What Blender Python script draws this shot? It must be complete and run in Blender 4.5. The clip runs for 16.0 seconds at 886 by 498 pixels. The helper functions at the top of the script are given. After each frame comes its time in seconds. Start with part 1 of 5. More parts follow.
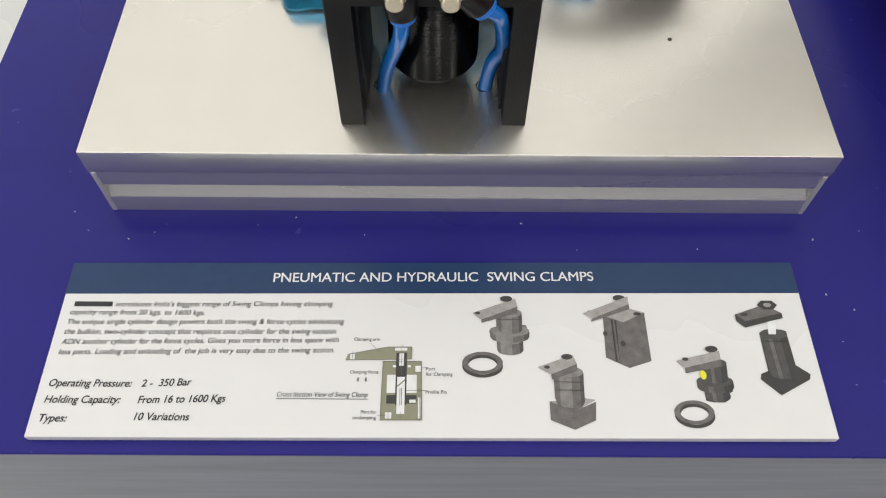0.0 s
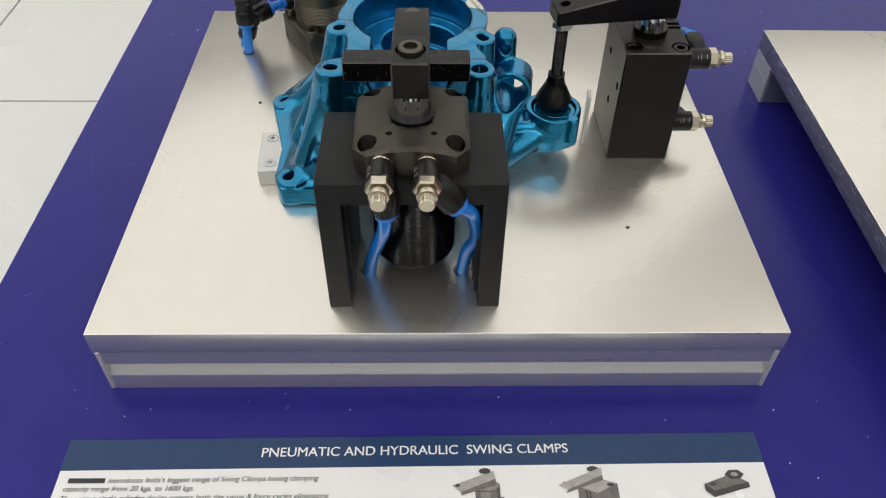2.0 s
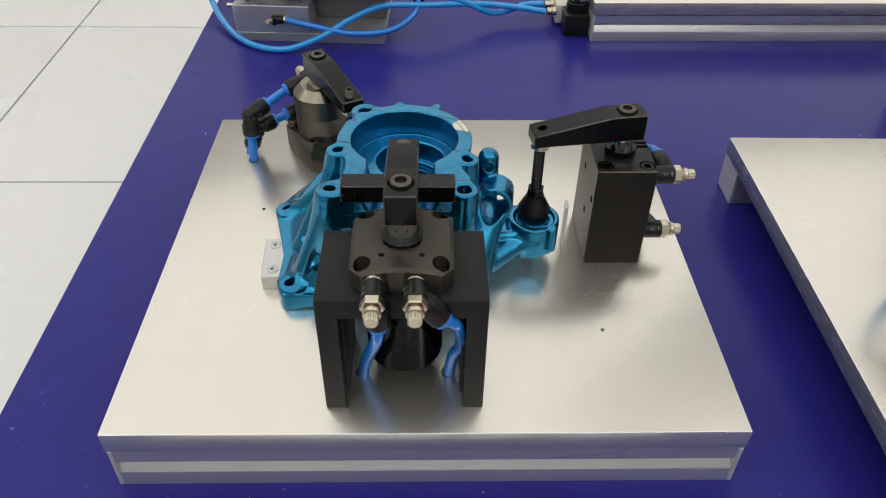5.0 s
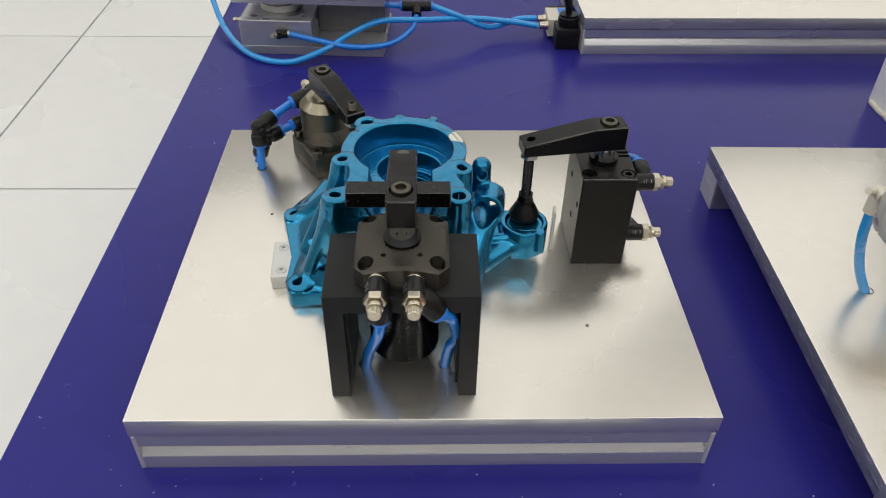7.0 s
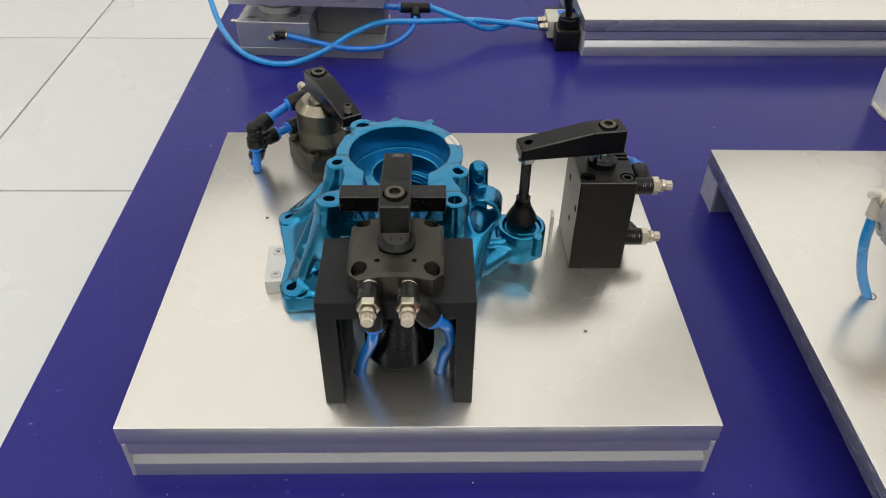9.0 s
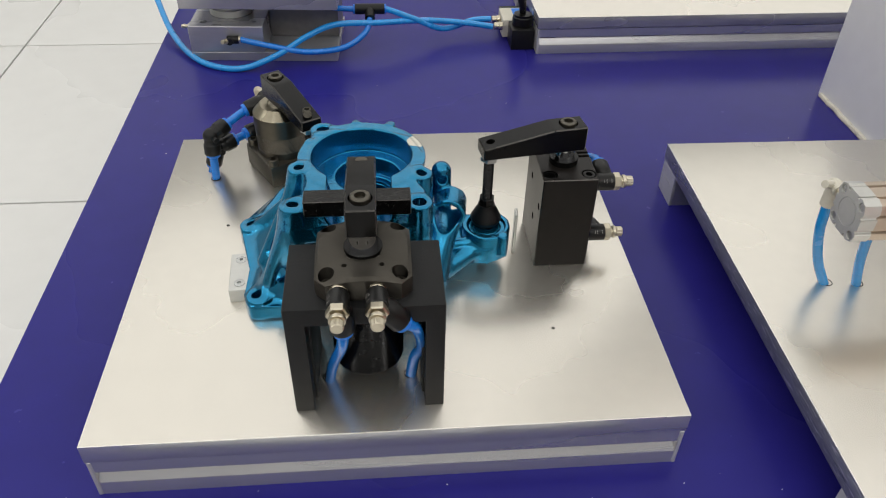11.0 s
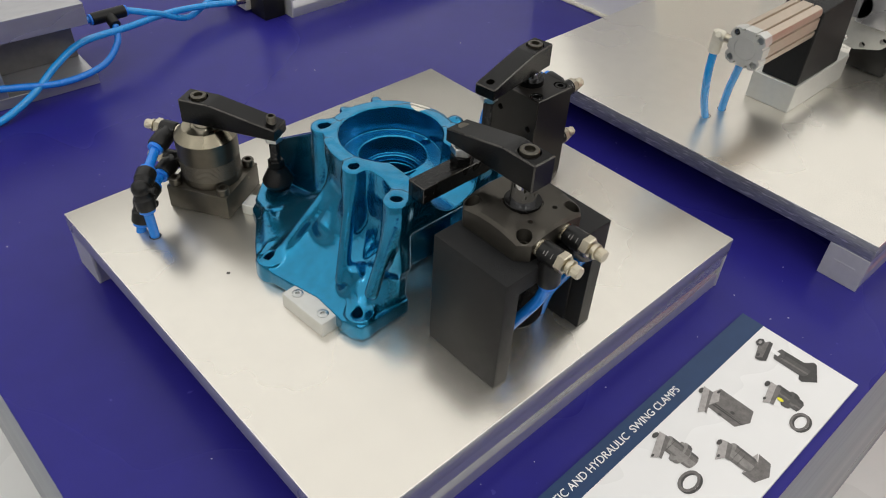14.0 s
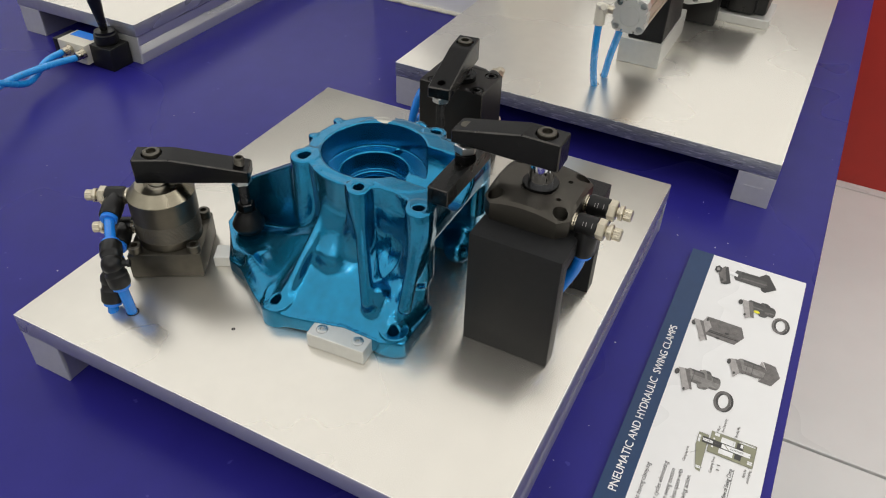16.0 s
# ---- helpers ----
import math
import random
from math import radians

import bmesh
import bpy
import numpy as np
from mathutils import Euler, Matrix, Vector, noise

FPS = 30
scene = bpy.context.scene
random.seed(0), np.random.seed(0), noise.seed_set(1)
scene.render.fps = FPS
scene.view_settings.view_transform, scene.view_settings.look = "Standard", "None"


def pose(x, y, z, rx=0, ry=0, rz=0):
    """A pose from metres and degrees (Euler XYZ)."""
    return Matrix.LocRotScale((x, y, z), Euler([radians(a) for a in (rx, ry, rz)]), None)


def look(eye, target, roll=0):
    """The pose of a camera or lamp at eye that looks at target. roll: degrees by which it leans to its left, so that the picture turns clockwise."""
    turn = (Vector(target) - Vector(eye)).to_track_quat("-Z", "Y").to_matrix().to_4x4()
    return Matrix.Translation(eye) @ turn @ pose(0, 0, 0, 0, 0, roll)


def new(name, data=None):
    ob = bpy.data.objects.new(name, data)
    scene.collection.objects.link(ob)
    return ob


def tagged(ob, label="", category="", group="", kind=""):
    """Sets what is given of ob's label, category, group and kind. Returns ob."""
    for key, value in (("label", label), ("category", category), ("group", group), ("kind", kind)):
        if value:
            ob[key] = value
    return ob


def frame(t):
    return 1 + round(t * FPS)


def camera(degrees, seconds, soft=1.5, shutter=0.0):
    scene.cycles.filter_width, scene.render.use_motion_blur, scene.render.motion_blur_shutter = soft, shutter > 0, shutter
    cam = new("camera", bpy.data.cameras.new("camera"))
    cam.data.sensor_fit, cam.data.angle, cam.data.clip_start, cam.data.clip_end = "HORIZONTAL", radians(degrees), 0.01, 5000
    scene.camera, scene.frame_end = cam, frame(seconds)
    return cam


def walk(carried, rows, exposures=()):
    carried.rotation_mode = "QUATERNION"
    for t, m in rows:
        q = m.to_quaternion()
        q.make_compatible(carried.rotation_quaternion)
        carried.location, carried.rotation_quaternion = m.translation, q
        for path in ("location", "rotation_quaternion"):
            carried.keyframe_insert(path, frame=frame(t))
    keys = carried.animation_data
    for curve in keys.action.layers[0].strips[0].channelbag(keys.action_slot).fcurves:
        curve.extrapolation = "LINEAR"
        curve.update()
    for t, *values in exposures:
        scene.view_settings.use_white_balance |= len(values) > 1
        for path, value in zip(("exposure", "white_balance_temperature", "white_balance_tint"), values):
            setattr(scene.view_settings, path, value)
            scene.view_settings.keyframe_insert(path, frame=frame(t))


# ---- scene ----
cam = camera(59.9, 16.0, soft=1.1)
METRES, EYE, TILT, LEAN, TURN = 8.0, 1.5, 0.0, 0.0, 0.0
PATH = [
    (0, (-0.011, -0.268, 0.382), (-0.003, 0.802, -1.307), 0.7),
    (0.5, (-0.01, -0.267, 0.382), (0.0, 0.844, -1.281), 0.8),
    (1, (-0.009, -0.271, 0.388), (0.003, 0.927, -1.213), 0.7),
    (1.5, (-0.005, -0.28, 0.399), (0.009, 1.048, -1.096), 0.5),
    (2, (-0.005, -0.287, 0.412), (0.026, 1.129, -1.0), 0.8),
    (2.5, (-0.002, -0.293, 0.423), (0.032, 1.18, -0.929), 0.8),
    (3, (0.001, -0.293, 0.436), (0.04, 1.214, -0.877), 0.9),
    (3.5, (0.002, -0.293, 0.442), (0.039, 1.228, -0.856), 1.0),
    (4, (0.0, -0.294, 0.442), (0.04, 1.231, -0.852), 1.0),
    (4.5, (0.0, -0.295, 0.45), (0.039, 1.234, -0.839), 0.9),
    (7, (0.0, -0.339, 0.488), (0.046, 1.205, -0.782), 1.0),
    (7.5, (0.001, -0.339, 0.487), (0.042, 1.205, -0.784), 1.0),
    (8, (0.005, -0.336, 0.484), (0.043, 1.212, -0.782), 0.9),
    (10.5, (0.005, -0.33, 0.486), (0.077, 1.214, -0.783), 1.0),
    (11, (0.0, -0.329, 0.485), (0.146, 1.212, -0.781), 1.4),
    (11.5, (-0.073, -0.3, 0.484), (0.242, 1.207, -0.793), 2.1),
    (12, (-0.184, -0.262, 0.478), (0.327, 1.17, -0.822), 3.0),
    (12.5, (-0.206, -0.262, 0.475), (0.451, 1.096, -0.837), 3.6),
    (13, (-0.21, -0.282, 0.48), (0.553, 1.03, -0.823), 3.9),
    (13.5, (-0.29, -0.222, 0.478), (0.64, 0.983, -0.819), 3.1),
    (14, (-0.334, -0.191, 0.473), (0.733, 0.882, -0.835), 3.3),
    (14.5, (-0.345, -0.168, 0.463), (0.798, 0.816, -0.851), 3.1),
    (15, (-0.399, -0.103, 0.467), (0.873, 0.728, -0.834), 2.6),
    (15.5, (-0.433, -0.068, 0.471), (0.915, 0.656, -0.817), 2.4),
    (16, (-0.436, -0.074, 0.466), (0.957, 0.604, -0.799), 2.1),
]
walk(cam, [(t, look(eye, target, roll)) for t, eye, target, roll in PATH])

# ---- light: a bright exhibition hall under even ceiling panels ----
world = bpy.data.worlds.new("hall_air")
world.use_nodes = True
world.node_tree.nodes["Background"].inputs[0].default_value = (0.9, 0.95, 1.0, 1)
world.node_tree.nodes["Background"].inputs[1].default_value = 0.05
scene.world = world
scene.view_settings.exposure = 0.17

FLOOR = -0.75          # the counter's top is z = 0
CEILING = 2.55
SKY_WATTS = 272.0
SPOT_WATTS = 4.2


def panel_lamp(x, y, sx, sy, watts):
    lamp = bpy.data.lights.new("ceiling_panel_lamp", "AREA")
    lamp.shape, lamp.size, lamp.size_y = "RECTANGLE", sx, sy
    lamp.energy, lamp.color = watts, (1.0, 0.98, 0.94)
    ob = new("ceiling_panel_lamp", lamp)
    ob.matrix_world = pose(x, y, CEILING - 0.03)
    return ob


panel_lamp(0.2, 1.8, 10.4, 10.6, SKY_WATTS)                      # stretched luminous ceiling of the stand
for lx, ly in ((-2.9, -2.7), (-0.8, -2.7), (0.6, -2.8), (2.9, -2.7), (-2.8, -1.2), (-1.2, -1.6), (1.2, -1.8), (2.7, -1.6), (-3.0, 0.4), (-3.7, -0.8)):
    panel_lamp(lx, ly, 0.24, 0.24, SPOT_WATTS).location.z = CEILING - 0.14    # small bright lamps over the aisle


# ---- materials ----
def material(name, colour, rough=0.5, metal=0.0, vary=0.12, scale=40.0, bump=0.0, bump_scale=300.0, coat=0.0, stretch=(1, 1, 1), spots=0.0, spot_colour=(0.6, 0.6, 0.58), spot_scale=60.0, rough_vary=0.08, spec=0.5, turned=0.0):
    """Principled surface with colour drift at two scales, fine relief and, if asked for, specks of wear."""
    m = bpy.data.materials.new(name)
    m.use_nodes = True
    nt = m.node_tree
    b = nt.nodes["Principled BSDF"]
    co = nt.nodes.new("ShaderNodeTexCoord")
    mp = nt.nodes.new("ShaderNodeMapping")
    mp.inputs["Scale"].default_value = stretch
    nt.links.new(co.outputs["Object"], mp.inputs["Vector"])

    def noise_at(s, detail=4):
        n = nt.nodes.new("ShaderNodeTexNoise")
        n.inputs["Scale"].default_value = s
        n.inputs["Detail"].default_value = detail
        nt.links.new(mp.outputs["Vector"], n.inputs["Vector"])
        return n

    coarse, fine = noise_at(scale * 0.25), noise_at(scale * 4)
    add = nt.nodes.new("ShaderNodeMath")
    add.operation = "ADD"
    nt.links.new(coarse.outputs["Fac"], add.inputs[0])
    nt.links.new(fine.outputs["Fac"], add.inputs[1])
    ramp = nt.nodes.new("ShaderNodeMapRange")
    ramp.inputs["From Min"].default_value, ramp.inputs["From Max"].default_value = 0.6, 1.4
    nt.links.new(add.outputs[0], ramp.inputs["Value"])
    mix = nt.nodes.new("ShaderNodeMix")
    mix.data_type = "RGBA"
    mix.inputs["A"].default_value = (*[c * (1 - vary) for c in colour], 1)
    mix.inputs["B"].default_value = (*[min(1, c * (1 + vary)) for c in colour], 1)
    nt.links.new(ramp.outputs["Result"], mix.inputs["Factor"])
    out = mix.outputs["Result"]
    if spots:
        sp = noise_at(spot_scale, 2)
        sr = nt.nodes.new("ShaderNodeMapRange")
        sr.inputs["From Min"].default_value, sr.inputs["From Max"].default_value = 0.78 - spots, 0.80 - spots * 0.9
        nt.links.new(sp.outputs["Fac"], sr.inputs["Value"])
        sm = nt.nodes.new("ShaderNodeMix")
        sm.data_type = "RGBA"
        sm.inputs["B"].default_value = (*spot_colour, 1)
        nt.links.new(sr.outputs["Result"], sm.inputs["Factor"])
        nt.links.new(out, sm.inputs["A"])
        out = sm.outputs["Result"]
    nt.links.new(out, b.inputs["Base Color"])
    rr = nt.nodes.new("ShaderNodeMapRange")
    rr.inputs["From Min"].default_value, rr.inputs["From Max"].default_value = 0.3, 0.7
    rr.inputs["To Min"].default_value, rr.inputs["To Max"].default_value = max(0.02, rough - rough_vary), rough + rough_vary
    nt.links.new(coarse.outputs["Fac"], rr.inputs["Value"])
    nt.links.new(rr.outputs["Result"], b.inputs["Roughness"])
    b.inputs["Metallic"].default_value = metal
    b.inputs["Coat Weight"].default_value = coat
    b.inputs["Coat Roughness"].default_value = 0.12
    b.inputs["Specular IOR Level"].default_value = spec
    if turned:
        tangent = nt.nodes.new("ShaderNodeTangent")
        tangent.direction_type, tangent.axis = "RADIAL", "Z"
        nt.links.new(tangent.outputs[0], b.inputs["Tangent"])
        b.inputs["Anisotropic"].default_value = turned
        b.inputs["Anisotropic Rotation"].default_value = 0.25
    if bump:
        bn = noise_at(bump_scale, 3)
        bp = nt.nodes.new("ShaderNodeBump")
        bp.inputs["Strength"].default_value = bump
        bp.inputs["Distance"].default_value = 0.0006
        nt.links.new(bn.outputs["Fac"], bp.inputs["Height"])
        nt.links.new(bp.outputs["Normal"], b.inputs["Normal"])
    return m


LAMINATE_BLUE = material("blue_laminate", (0.021, 0.018, 0.195), 0.27, 0, 0.10, 6, 0.04, 500, spots=0.03, spot_colour=(0.05, 0.045, 0.26), spot_scale=90, spec=0.20)
LAMINATE_GREY = material("grey_laminate", (0.15, 0.165, 0.205), 0.35, 0, 0.32, 10, 0.05, 200, stretch=(0.2, 0.2, 3))
FLOOR_WHITE = material("white_floor_board", (0.80, 0.80, 0.78), 0.28, 0, 0.03, 3, 0.03, 120, rough_vary=0.1)
JOINT_GREY = material("joint_grey", (0.05, 0.05, 0.05), 0.8, 0, 0.2, 20)
WALL_GREY = material("grey_hall_ceiling", (0.4, 0.4, 0.4), 0.7, 0, 0.05, 3, 0.1, 200)
WALL_WHITE = material("pale_wall_paint", (0.72, 0.72, 0.71), 0.6, 0, 0.03, 3, 0.1, 200)
PILLAR_WHITE = material("white_board", (0.90, 0.90, 0.885), 0.5, 0, 0.03, 10, 0.1, 250)
RED_PAINT = material("red_panel", (0.50, 0.030, 0.020), 0.45, 0, 0.06, 5, 0.05, 200)
GROUND_ALU = material("ground_aluminium", (0.735, 0.705, 0.640), 0.27, 0.90, 0.03, 14, 0.04, 700, rough_vary=0.03, spec=0.5)
SAWN_ALU = material("sawn_aluminium", (0.32, 0.33, 0.36), 0.33, 0.7, 0.4, 26, 0.5, 160, stretch=(1.0, 1.0, 9), spots=0.19, spot_colour=(0.58, 0.58, 0.60), spot_scale=60)
EDGE_ALU = material("bright_bevel_edge", (0.86, 0.84, 0.80), 0.26, 0.9, 0.05, 60)
WORN_EDGE = material("worn_steel_edge", (0.075, 0.072, 0.068), 0.30, 1.0, 0.4, 200, 0.2, 500)
PROFILE_ALU = material("profile_aluminium", (0.58, 0.58, 0.60), 0.30, 0.75, 0.06, 20, 0.05, 300, stretch=(0.1, 1, 1))
ANODISED = material("clear_anodised_aluminium", (0.62, 0.62, 0.59), 0.34, 0.45, 0.05, 40, 0.08, 600)
MILLED_ALU = material("milled_aluminium", (0.44, 0.44, 0.46), 0.28, 0.65, 0.10, 30, 0.12, 400, stretch=(0.3, 1, 1))
BLACK_STEEL = material("black_oxide_steel", (0.0045, 0.0045, 0.0045), 0.20, 0, 0.3, 60, 0.08, 700, spots=0.02, spot_colour=(0.03, 0.029, 0.027), spot_scale=240, spec=0.17)
SCUFFED = material("scuffed_black_steel", (0.0045, 0.0045, 0.0045), 0.30, 0, 0.4, 60, 0.35, 500, spots=0.13, spot_colour=(0.06, 0.058, 0.055), spot_scale=420, stretch=(1, 2.5, 1), spec=0.25)
BLACK_TURNED = material("turned_black_steel", (0.078, 0.072, 0.062), 0.34, 1.0, 0.06, 40, 0.02, 900, rough_vary=0.02, turned=1.0)
BLACK_PAINT = material("textured_black_paint", (0.0115, 0.0120, 0.0127), 0.42, 0, 0.25, 80, 0.6, 1500, spots=0.03, spot_colour=(0.05, 0.05, 0.05), spot_scale=420, spec=0.2)
BROWN_STEEL = material("blackened_block_steel", (0.0125, 0.0110, 0.0100), 0.34, 0, 0.18, 25, 0.08, 700, spots=0.02, spot_colour=(0.05, 0.047, 0.044), spot_scale=200, spec=0.2)
DARK_GUN = material("dark_turned_steel", (0.115, 0.104, 0.084), 0.42, 0.9, 0.14, 35, 0.06, 600, spots=0.02, spot_colour=(0.16, 0.15, 0.12), spot_scale=150)
SHOULDER = material("bright_turned_shoulder", (0.27, 0.245, 0.185), 0.30, 1.0, 0.10, 60, 0.05, 900, turned=0.5)
GREY_STEEL = material("gunmetal_steel", (0.105, 0.097, 0.080), 0.40, 0.9, 0.18, 35, 0.10, 600, spots=0.02, spot_colour=(0.20, 0.185, 0.15), spot_scale=150)
CHROME = material("hard_chrome", (0.72, 0.73, 0.76), 0.07, 1.0, 0.04, 40, rough_vary=0.03)
NICKEL = material("nickel_plated_brass", (0.58, 0.53, 0.42), 0.30, 1.0, 0.10, 120)
ZINC = material("zinc_plated_nut", (0.52, 0.53, 0.52), 0.3, 1.0, 0.12, 150)
BLACK_PLASTIC = material("black_plastic", (0.008, 0.008, 0.008), 0.34, 0, 0.15, 100, 0.12, 900, spec=0.3)
RUBBER = material("black_rubber", (0.0055, 0.0055, 0.0055), 0.36, 0, 0.2, 120, 0.15, 700, spec=0.3)
CREAM_PLASTIC = material("cream_plastic", (0.62, 0.59, 0.50), 0.45, 0, 0.06, 100)
TUBE_BLUE = material("blue_polyurethane_tube", (0.010, 0.20, 0.70), 0.22, 0, 0.10, 60, coat=0.4)
TUBE_CYAN = material("light_blue_tube", (0.015, 0.30, 0.75), 0.25, 0, 0.10, 60, coat=0.4)
RING_BLUE = material("blue_release_ring", (0.015, 0.20, 0.75), 0.35, 0, 0.08, 80)
SIGN_WHITE = material("white_foam_board", (0.79, 0.785, 0.78), 0.3, 0, 0.02, 12, 0.02, 200, coat=0.2)
SIGN_NAVY = material("navy_print", (0.020, 0.050, 0.125), 0.34, 0, 0.10, 30, coat=0.04, spec=0.28)
INK_WHITE = material("white_print", (0.80, 0.80, 0.80), 0.4)
INK_BLACK = material("black_print", (0.022, 0.022, 0.025), 0.4)
INK_GREY = material("grey_print", (0.14, 0.13, 0.125), 0.4, 0, 0.45, 900)
INK_LIGHT = material("light_grey_print", (0.36, 0.34, 0.33), 0.4, 0, 0.3, 900)
INK_DARK = material("dark_grey_print", (0.045, 0.043, 0.042), 0.4, 0, 0.3, 900)
INK_MID = material("mid_grey_print", (0.23, 0.22, 0.21), 0.4, 0, 0.4, 900)
INK_SOFT = material("soft_dark_print", (0.075, 0.072, 0.070), 0.4, 0, 0.35, 900)
INK_OLIVE = material("olive_print", (0.27, 0.27, 0.18), 0.4, 0, 0.1, 500)
INK_YELLOW = material("yellow_print", (0.75, 0.70, 0.03), 0.4)
CRUMB = material("pale_crumbs", (0.70, 0.68, 0.64), 0.7)
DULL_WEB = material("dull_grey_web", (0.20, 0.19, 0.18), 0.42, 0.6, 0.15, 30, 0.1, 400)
BEIGE_ALU = material("champagne_aluminium", (0.56, 0.47, 0.38), 0.35, 0.6, 0.06, 60)


def candy_blue():
    """Metallic blue lacquer on a casting, with one bare patch where the lacquer has flaked off the rim."""
    m = material("metallic_blue_lacquer", (0.005, 0.198, 0.380), 0.185, 0.92, 0.20, 30, 0.45, 380, coat=0.5, spots=0.03, spot_colour=(0.05, 0.30, 0.46), spot_scale=700, rough_vary=0.07)
    nt = m.node_tree
    b = nt.nodes["Principled BSDF"]
    old = b.inputs["Base Color"].links[0].from_socket
    co = nt.nodes.new("ShaderNodeTexCoord")
    n = nt.nodes.new("ShaderNodeTexNoise")
    n.inputs["Scale"].default_value = 120
    nt.links.new(co.outputs["Object"], n.inputs["Vector"])
    warp = nt.nodes.new("ShaderNodeVectorMath")
    warp.operation = "MULTIPLY_ADD"
    warp.inputs[1].default_value = (0.010, 0.010, 0.004)
    nt.links.new(n.outputs["Color"], warp.inputs[0])
    nt.links.new(co.outputs["Object"], warp.inputs[2])
    dist = nt.nodes.new("ShaderNodeVectorMath")
    dist.operation = "DISTANCE"
    dist.inputs[1].default_value = CHIP
    nt.links.new(warp.outputs[0], dist.inputs[0])
    mr = nt.nodes.new("ShaderNodeMapRange")
    mr.inputs["From Min"].default_value, mr.inputs["From Max"].default_value = 0.0085, 0.0080
    nt.links.new(dist.outputs["Value"], mr.inputs["Value"])
    mix = nt.nodes.new("ShaderNodeMix")
    mix.data_type = "RGBA"
    mix.inputs["B"].default_value = (0.62, 0.60, 0.52, 1)
    nt.links.new(mr.outputs["Result"], mix.inputs["Factor"])
    nt.links.new(old, mix.inputs["A"])
    nt.links.new(mix.outputs["Result"], b.inputs["Base Color"])
    return m


CHIP = (0.0335, 0.2125, 0.160)
CANDY_BLUE = candy_blue()


# ---- mesh helpers ----
def box(x0, x1, y0, y1, z0, z1, bevel=0.0, seg=2):
    bm = bmesh.new()
    bmesh.ops.create_cube(bm, size=1)
    for v in bm.verts:
        v.co = ((x0 + x1) / 2 + v.co.x * (x1 - x0), (y0 + y1) / 2 + v.co.y * (y1 - y0), (z0 + z1) / 2 + v.co.z * (z1 - z0))
    if bevel:
        bmesh.ops.bevel(bm, geom=bm.edges[:], offset=bevel, segments=seg, affect="EDGES", profile=0.5)
    return bm


def prism(points, z0, z1, bevel=0.0, seg=2):
    bm = bmesh.new()
    low = [bm.verts.new((x, y, z0)) for x, y in points]
    top = [bm.verts.new((x, y, z1)) for x, y in points]
    bm.faces.new(low[::-1])
    bm.faces.new(top)
    n = len(points)
    for i in range(n):
        bm.faces.new((low[i], low[(i + 1) % n], top[(i + 1) % n], top[i]))
    bmesh.ops.recalc_face_normals(bm, faces=bm.faces[:])
    if bevel:
        bmesh.ops.bevel(bm, geom=bm.edges[:], offset=bevel, segments=seg, affect="EDGES", profile=0.5)
    return bm


def lathe(profile, seg=32):
    """Turned solid about z from (radius, height) pairs, bottom to top; a radius of 0 closes an end."""
    bm = bmesh.new()
    rings = []
    for r, z in profile:
        if r <= 1e-9:
            rings.append([bm.verts.new((0, 0, z))])
        else:
            rings.append([bm.verts.new((r * math.cos(2 * math.pi * i / seg), r * math.sin(2 * math.pi * i / seg), z)) for i in range(seg)])
    for a, b in zip(rings, rings[1:]):
        for i in range(seg):
            j = (i + 1) % seg
            if len(a) == 1 and len(b) > 1:
                bm.faces.new((a[0], b[j], b[i]))
            elif len(b) == 1 and len(a) > 1:
                bm.faces.new((a[i], a[j], b[0]))
            elif len(a) > 1:
                bm.faces.new((a[i], a[j], b[j], b[i]))
    bmesh.ops.recalc_face_normals(bm, faces=bm.faces[:])
    return bm


def rod(r, z0, z1, seg=32, c=0.0):
    c = c or min(r * 0.08, 0.0006)
    return lathe([(0, z0), (r - c, z0), (r, z0 + c), (r, z1 - c), (r - c, z1), (0, z1)], seg)


def pipe(r, inner, z0, z1, seg=32, c=0.0003):
    return lathe([(inner, z0), (r - c, z0), (r, z0 + c), (r, z1 - c), (r - c, z1), (inner, z1), (inner, z0)], seg)


def xf(bm, m):
    bmesh.ops.transform(bm, matrix=m, verts=bm.verts[:])
    return bm


def joined(*parts):
    out = bmesh.new()
    for p in parts:
        me = bpy.data.meshes.new("tmp")
        p.to_mesh(me)
        out.from_mesh(me)
        bpy.data.meshes.remove(me)
        p.free()
    return out


def carve(bm, *cutters):
    """bm with the cutters taken out of it."""
    obs = []
    for b in (bm, joined(*cutters)):
        me = bpy.data.meshes.new("tmp")
        b.to_mesh(me)
        b.free()
        obs.append(new("tmp", me))
    mod = obs[0].modifiers.new("cut", "BOOLEAN")
    mod.object, mod.operation, mod.solver = obs[1], "DIFFERENCE", "EXACT"
    made = bpy.data.meshes.new_from_object(obs[0].evaluated_get(bpy.context.evaluated_depsgraph_get()))
    out = bmesh.new()
    out.from_mesh(made)
    for o in obs:
        me = o.data
        bpy.data.objects.remove(o)
        bpy.data.meshes.remove(me)
    bpy.data.meshes.remove(made)
    return out


def smooth_path(points, steps=10):
    """Catmull-Rom curve through the points."""
    p = [Vector(q) for q in points]
    p = [p[0] * 2 - p[1]] + p + [p[-1] * 2 - p[-2]]
    out = []
    for i in range(1, len(p) - 2):
        for k in range(steps):
            t = k / steps
            out.append(0.5 * (2 * p[i] + (p[i + 1] - p[i - 1]) * t + (2 * p[i - 1] - 5 * p[i] + 4 * p[i + 1] - p[i + 2]) * t * t + (3 * p[i] - p[i - 1] - 3 * p[i + 1] + p[i + 2]) * t ** 3))
    out.append(p[-2])
    return out


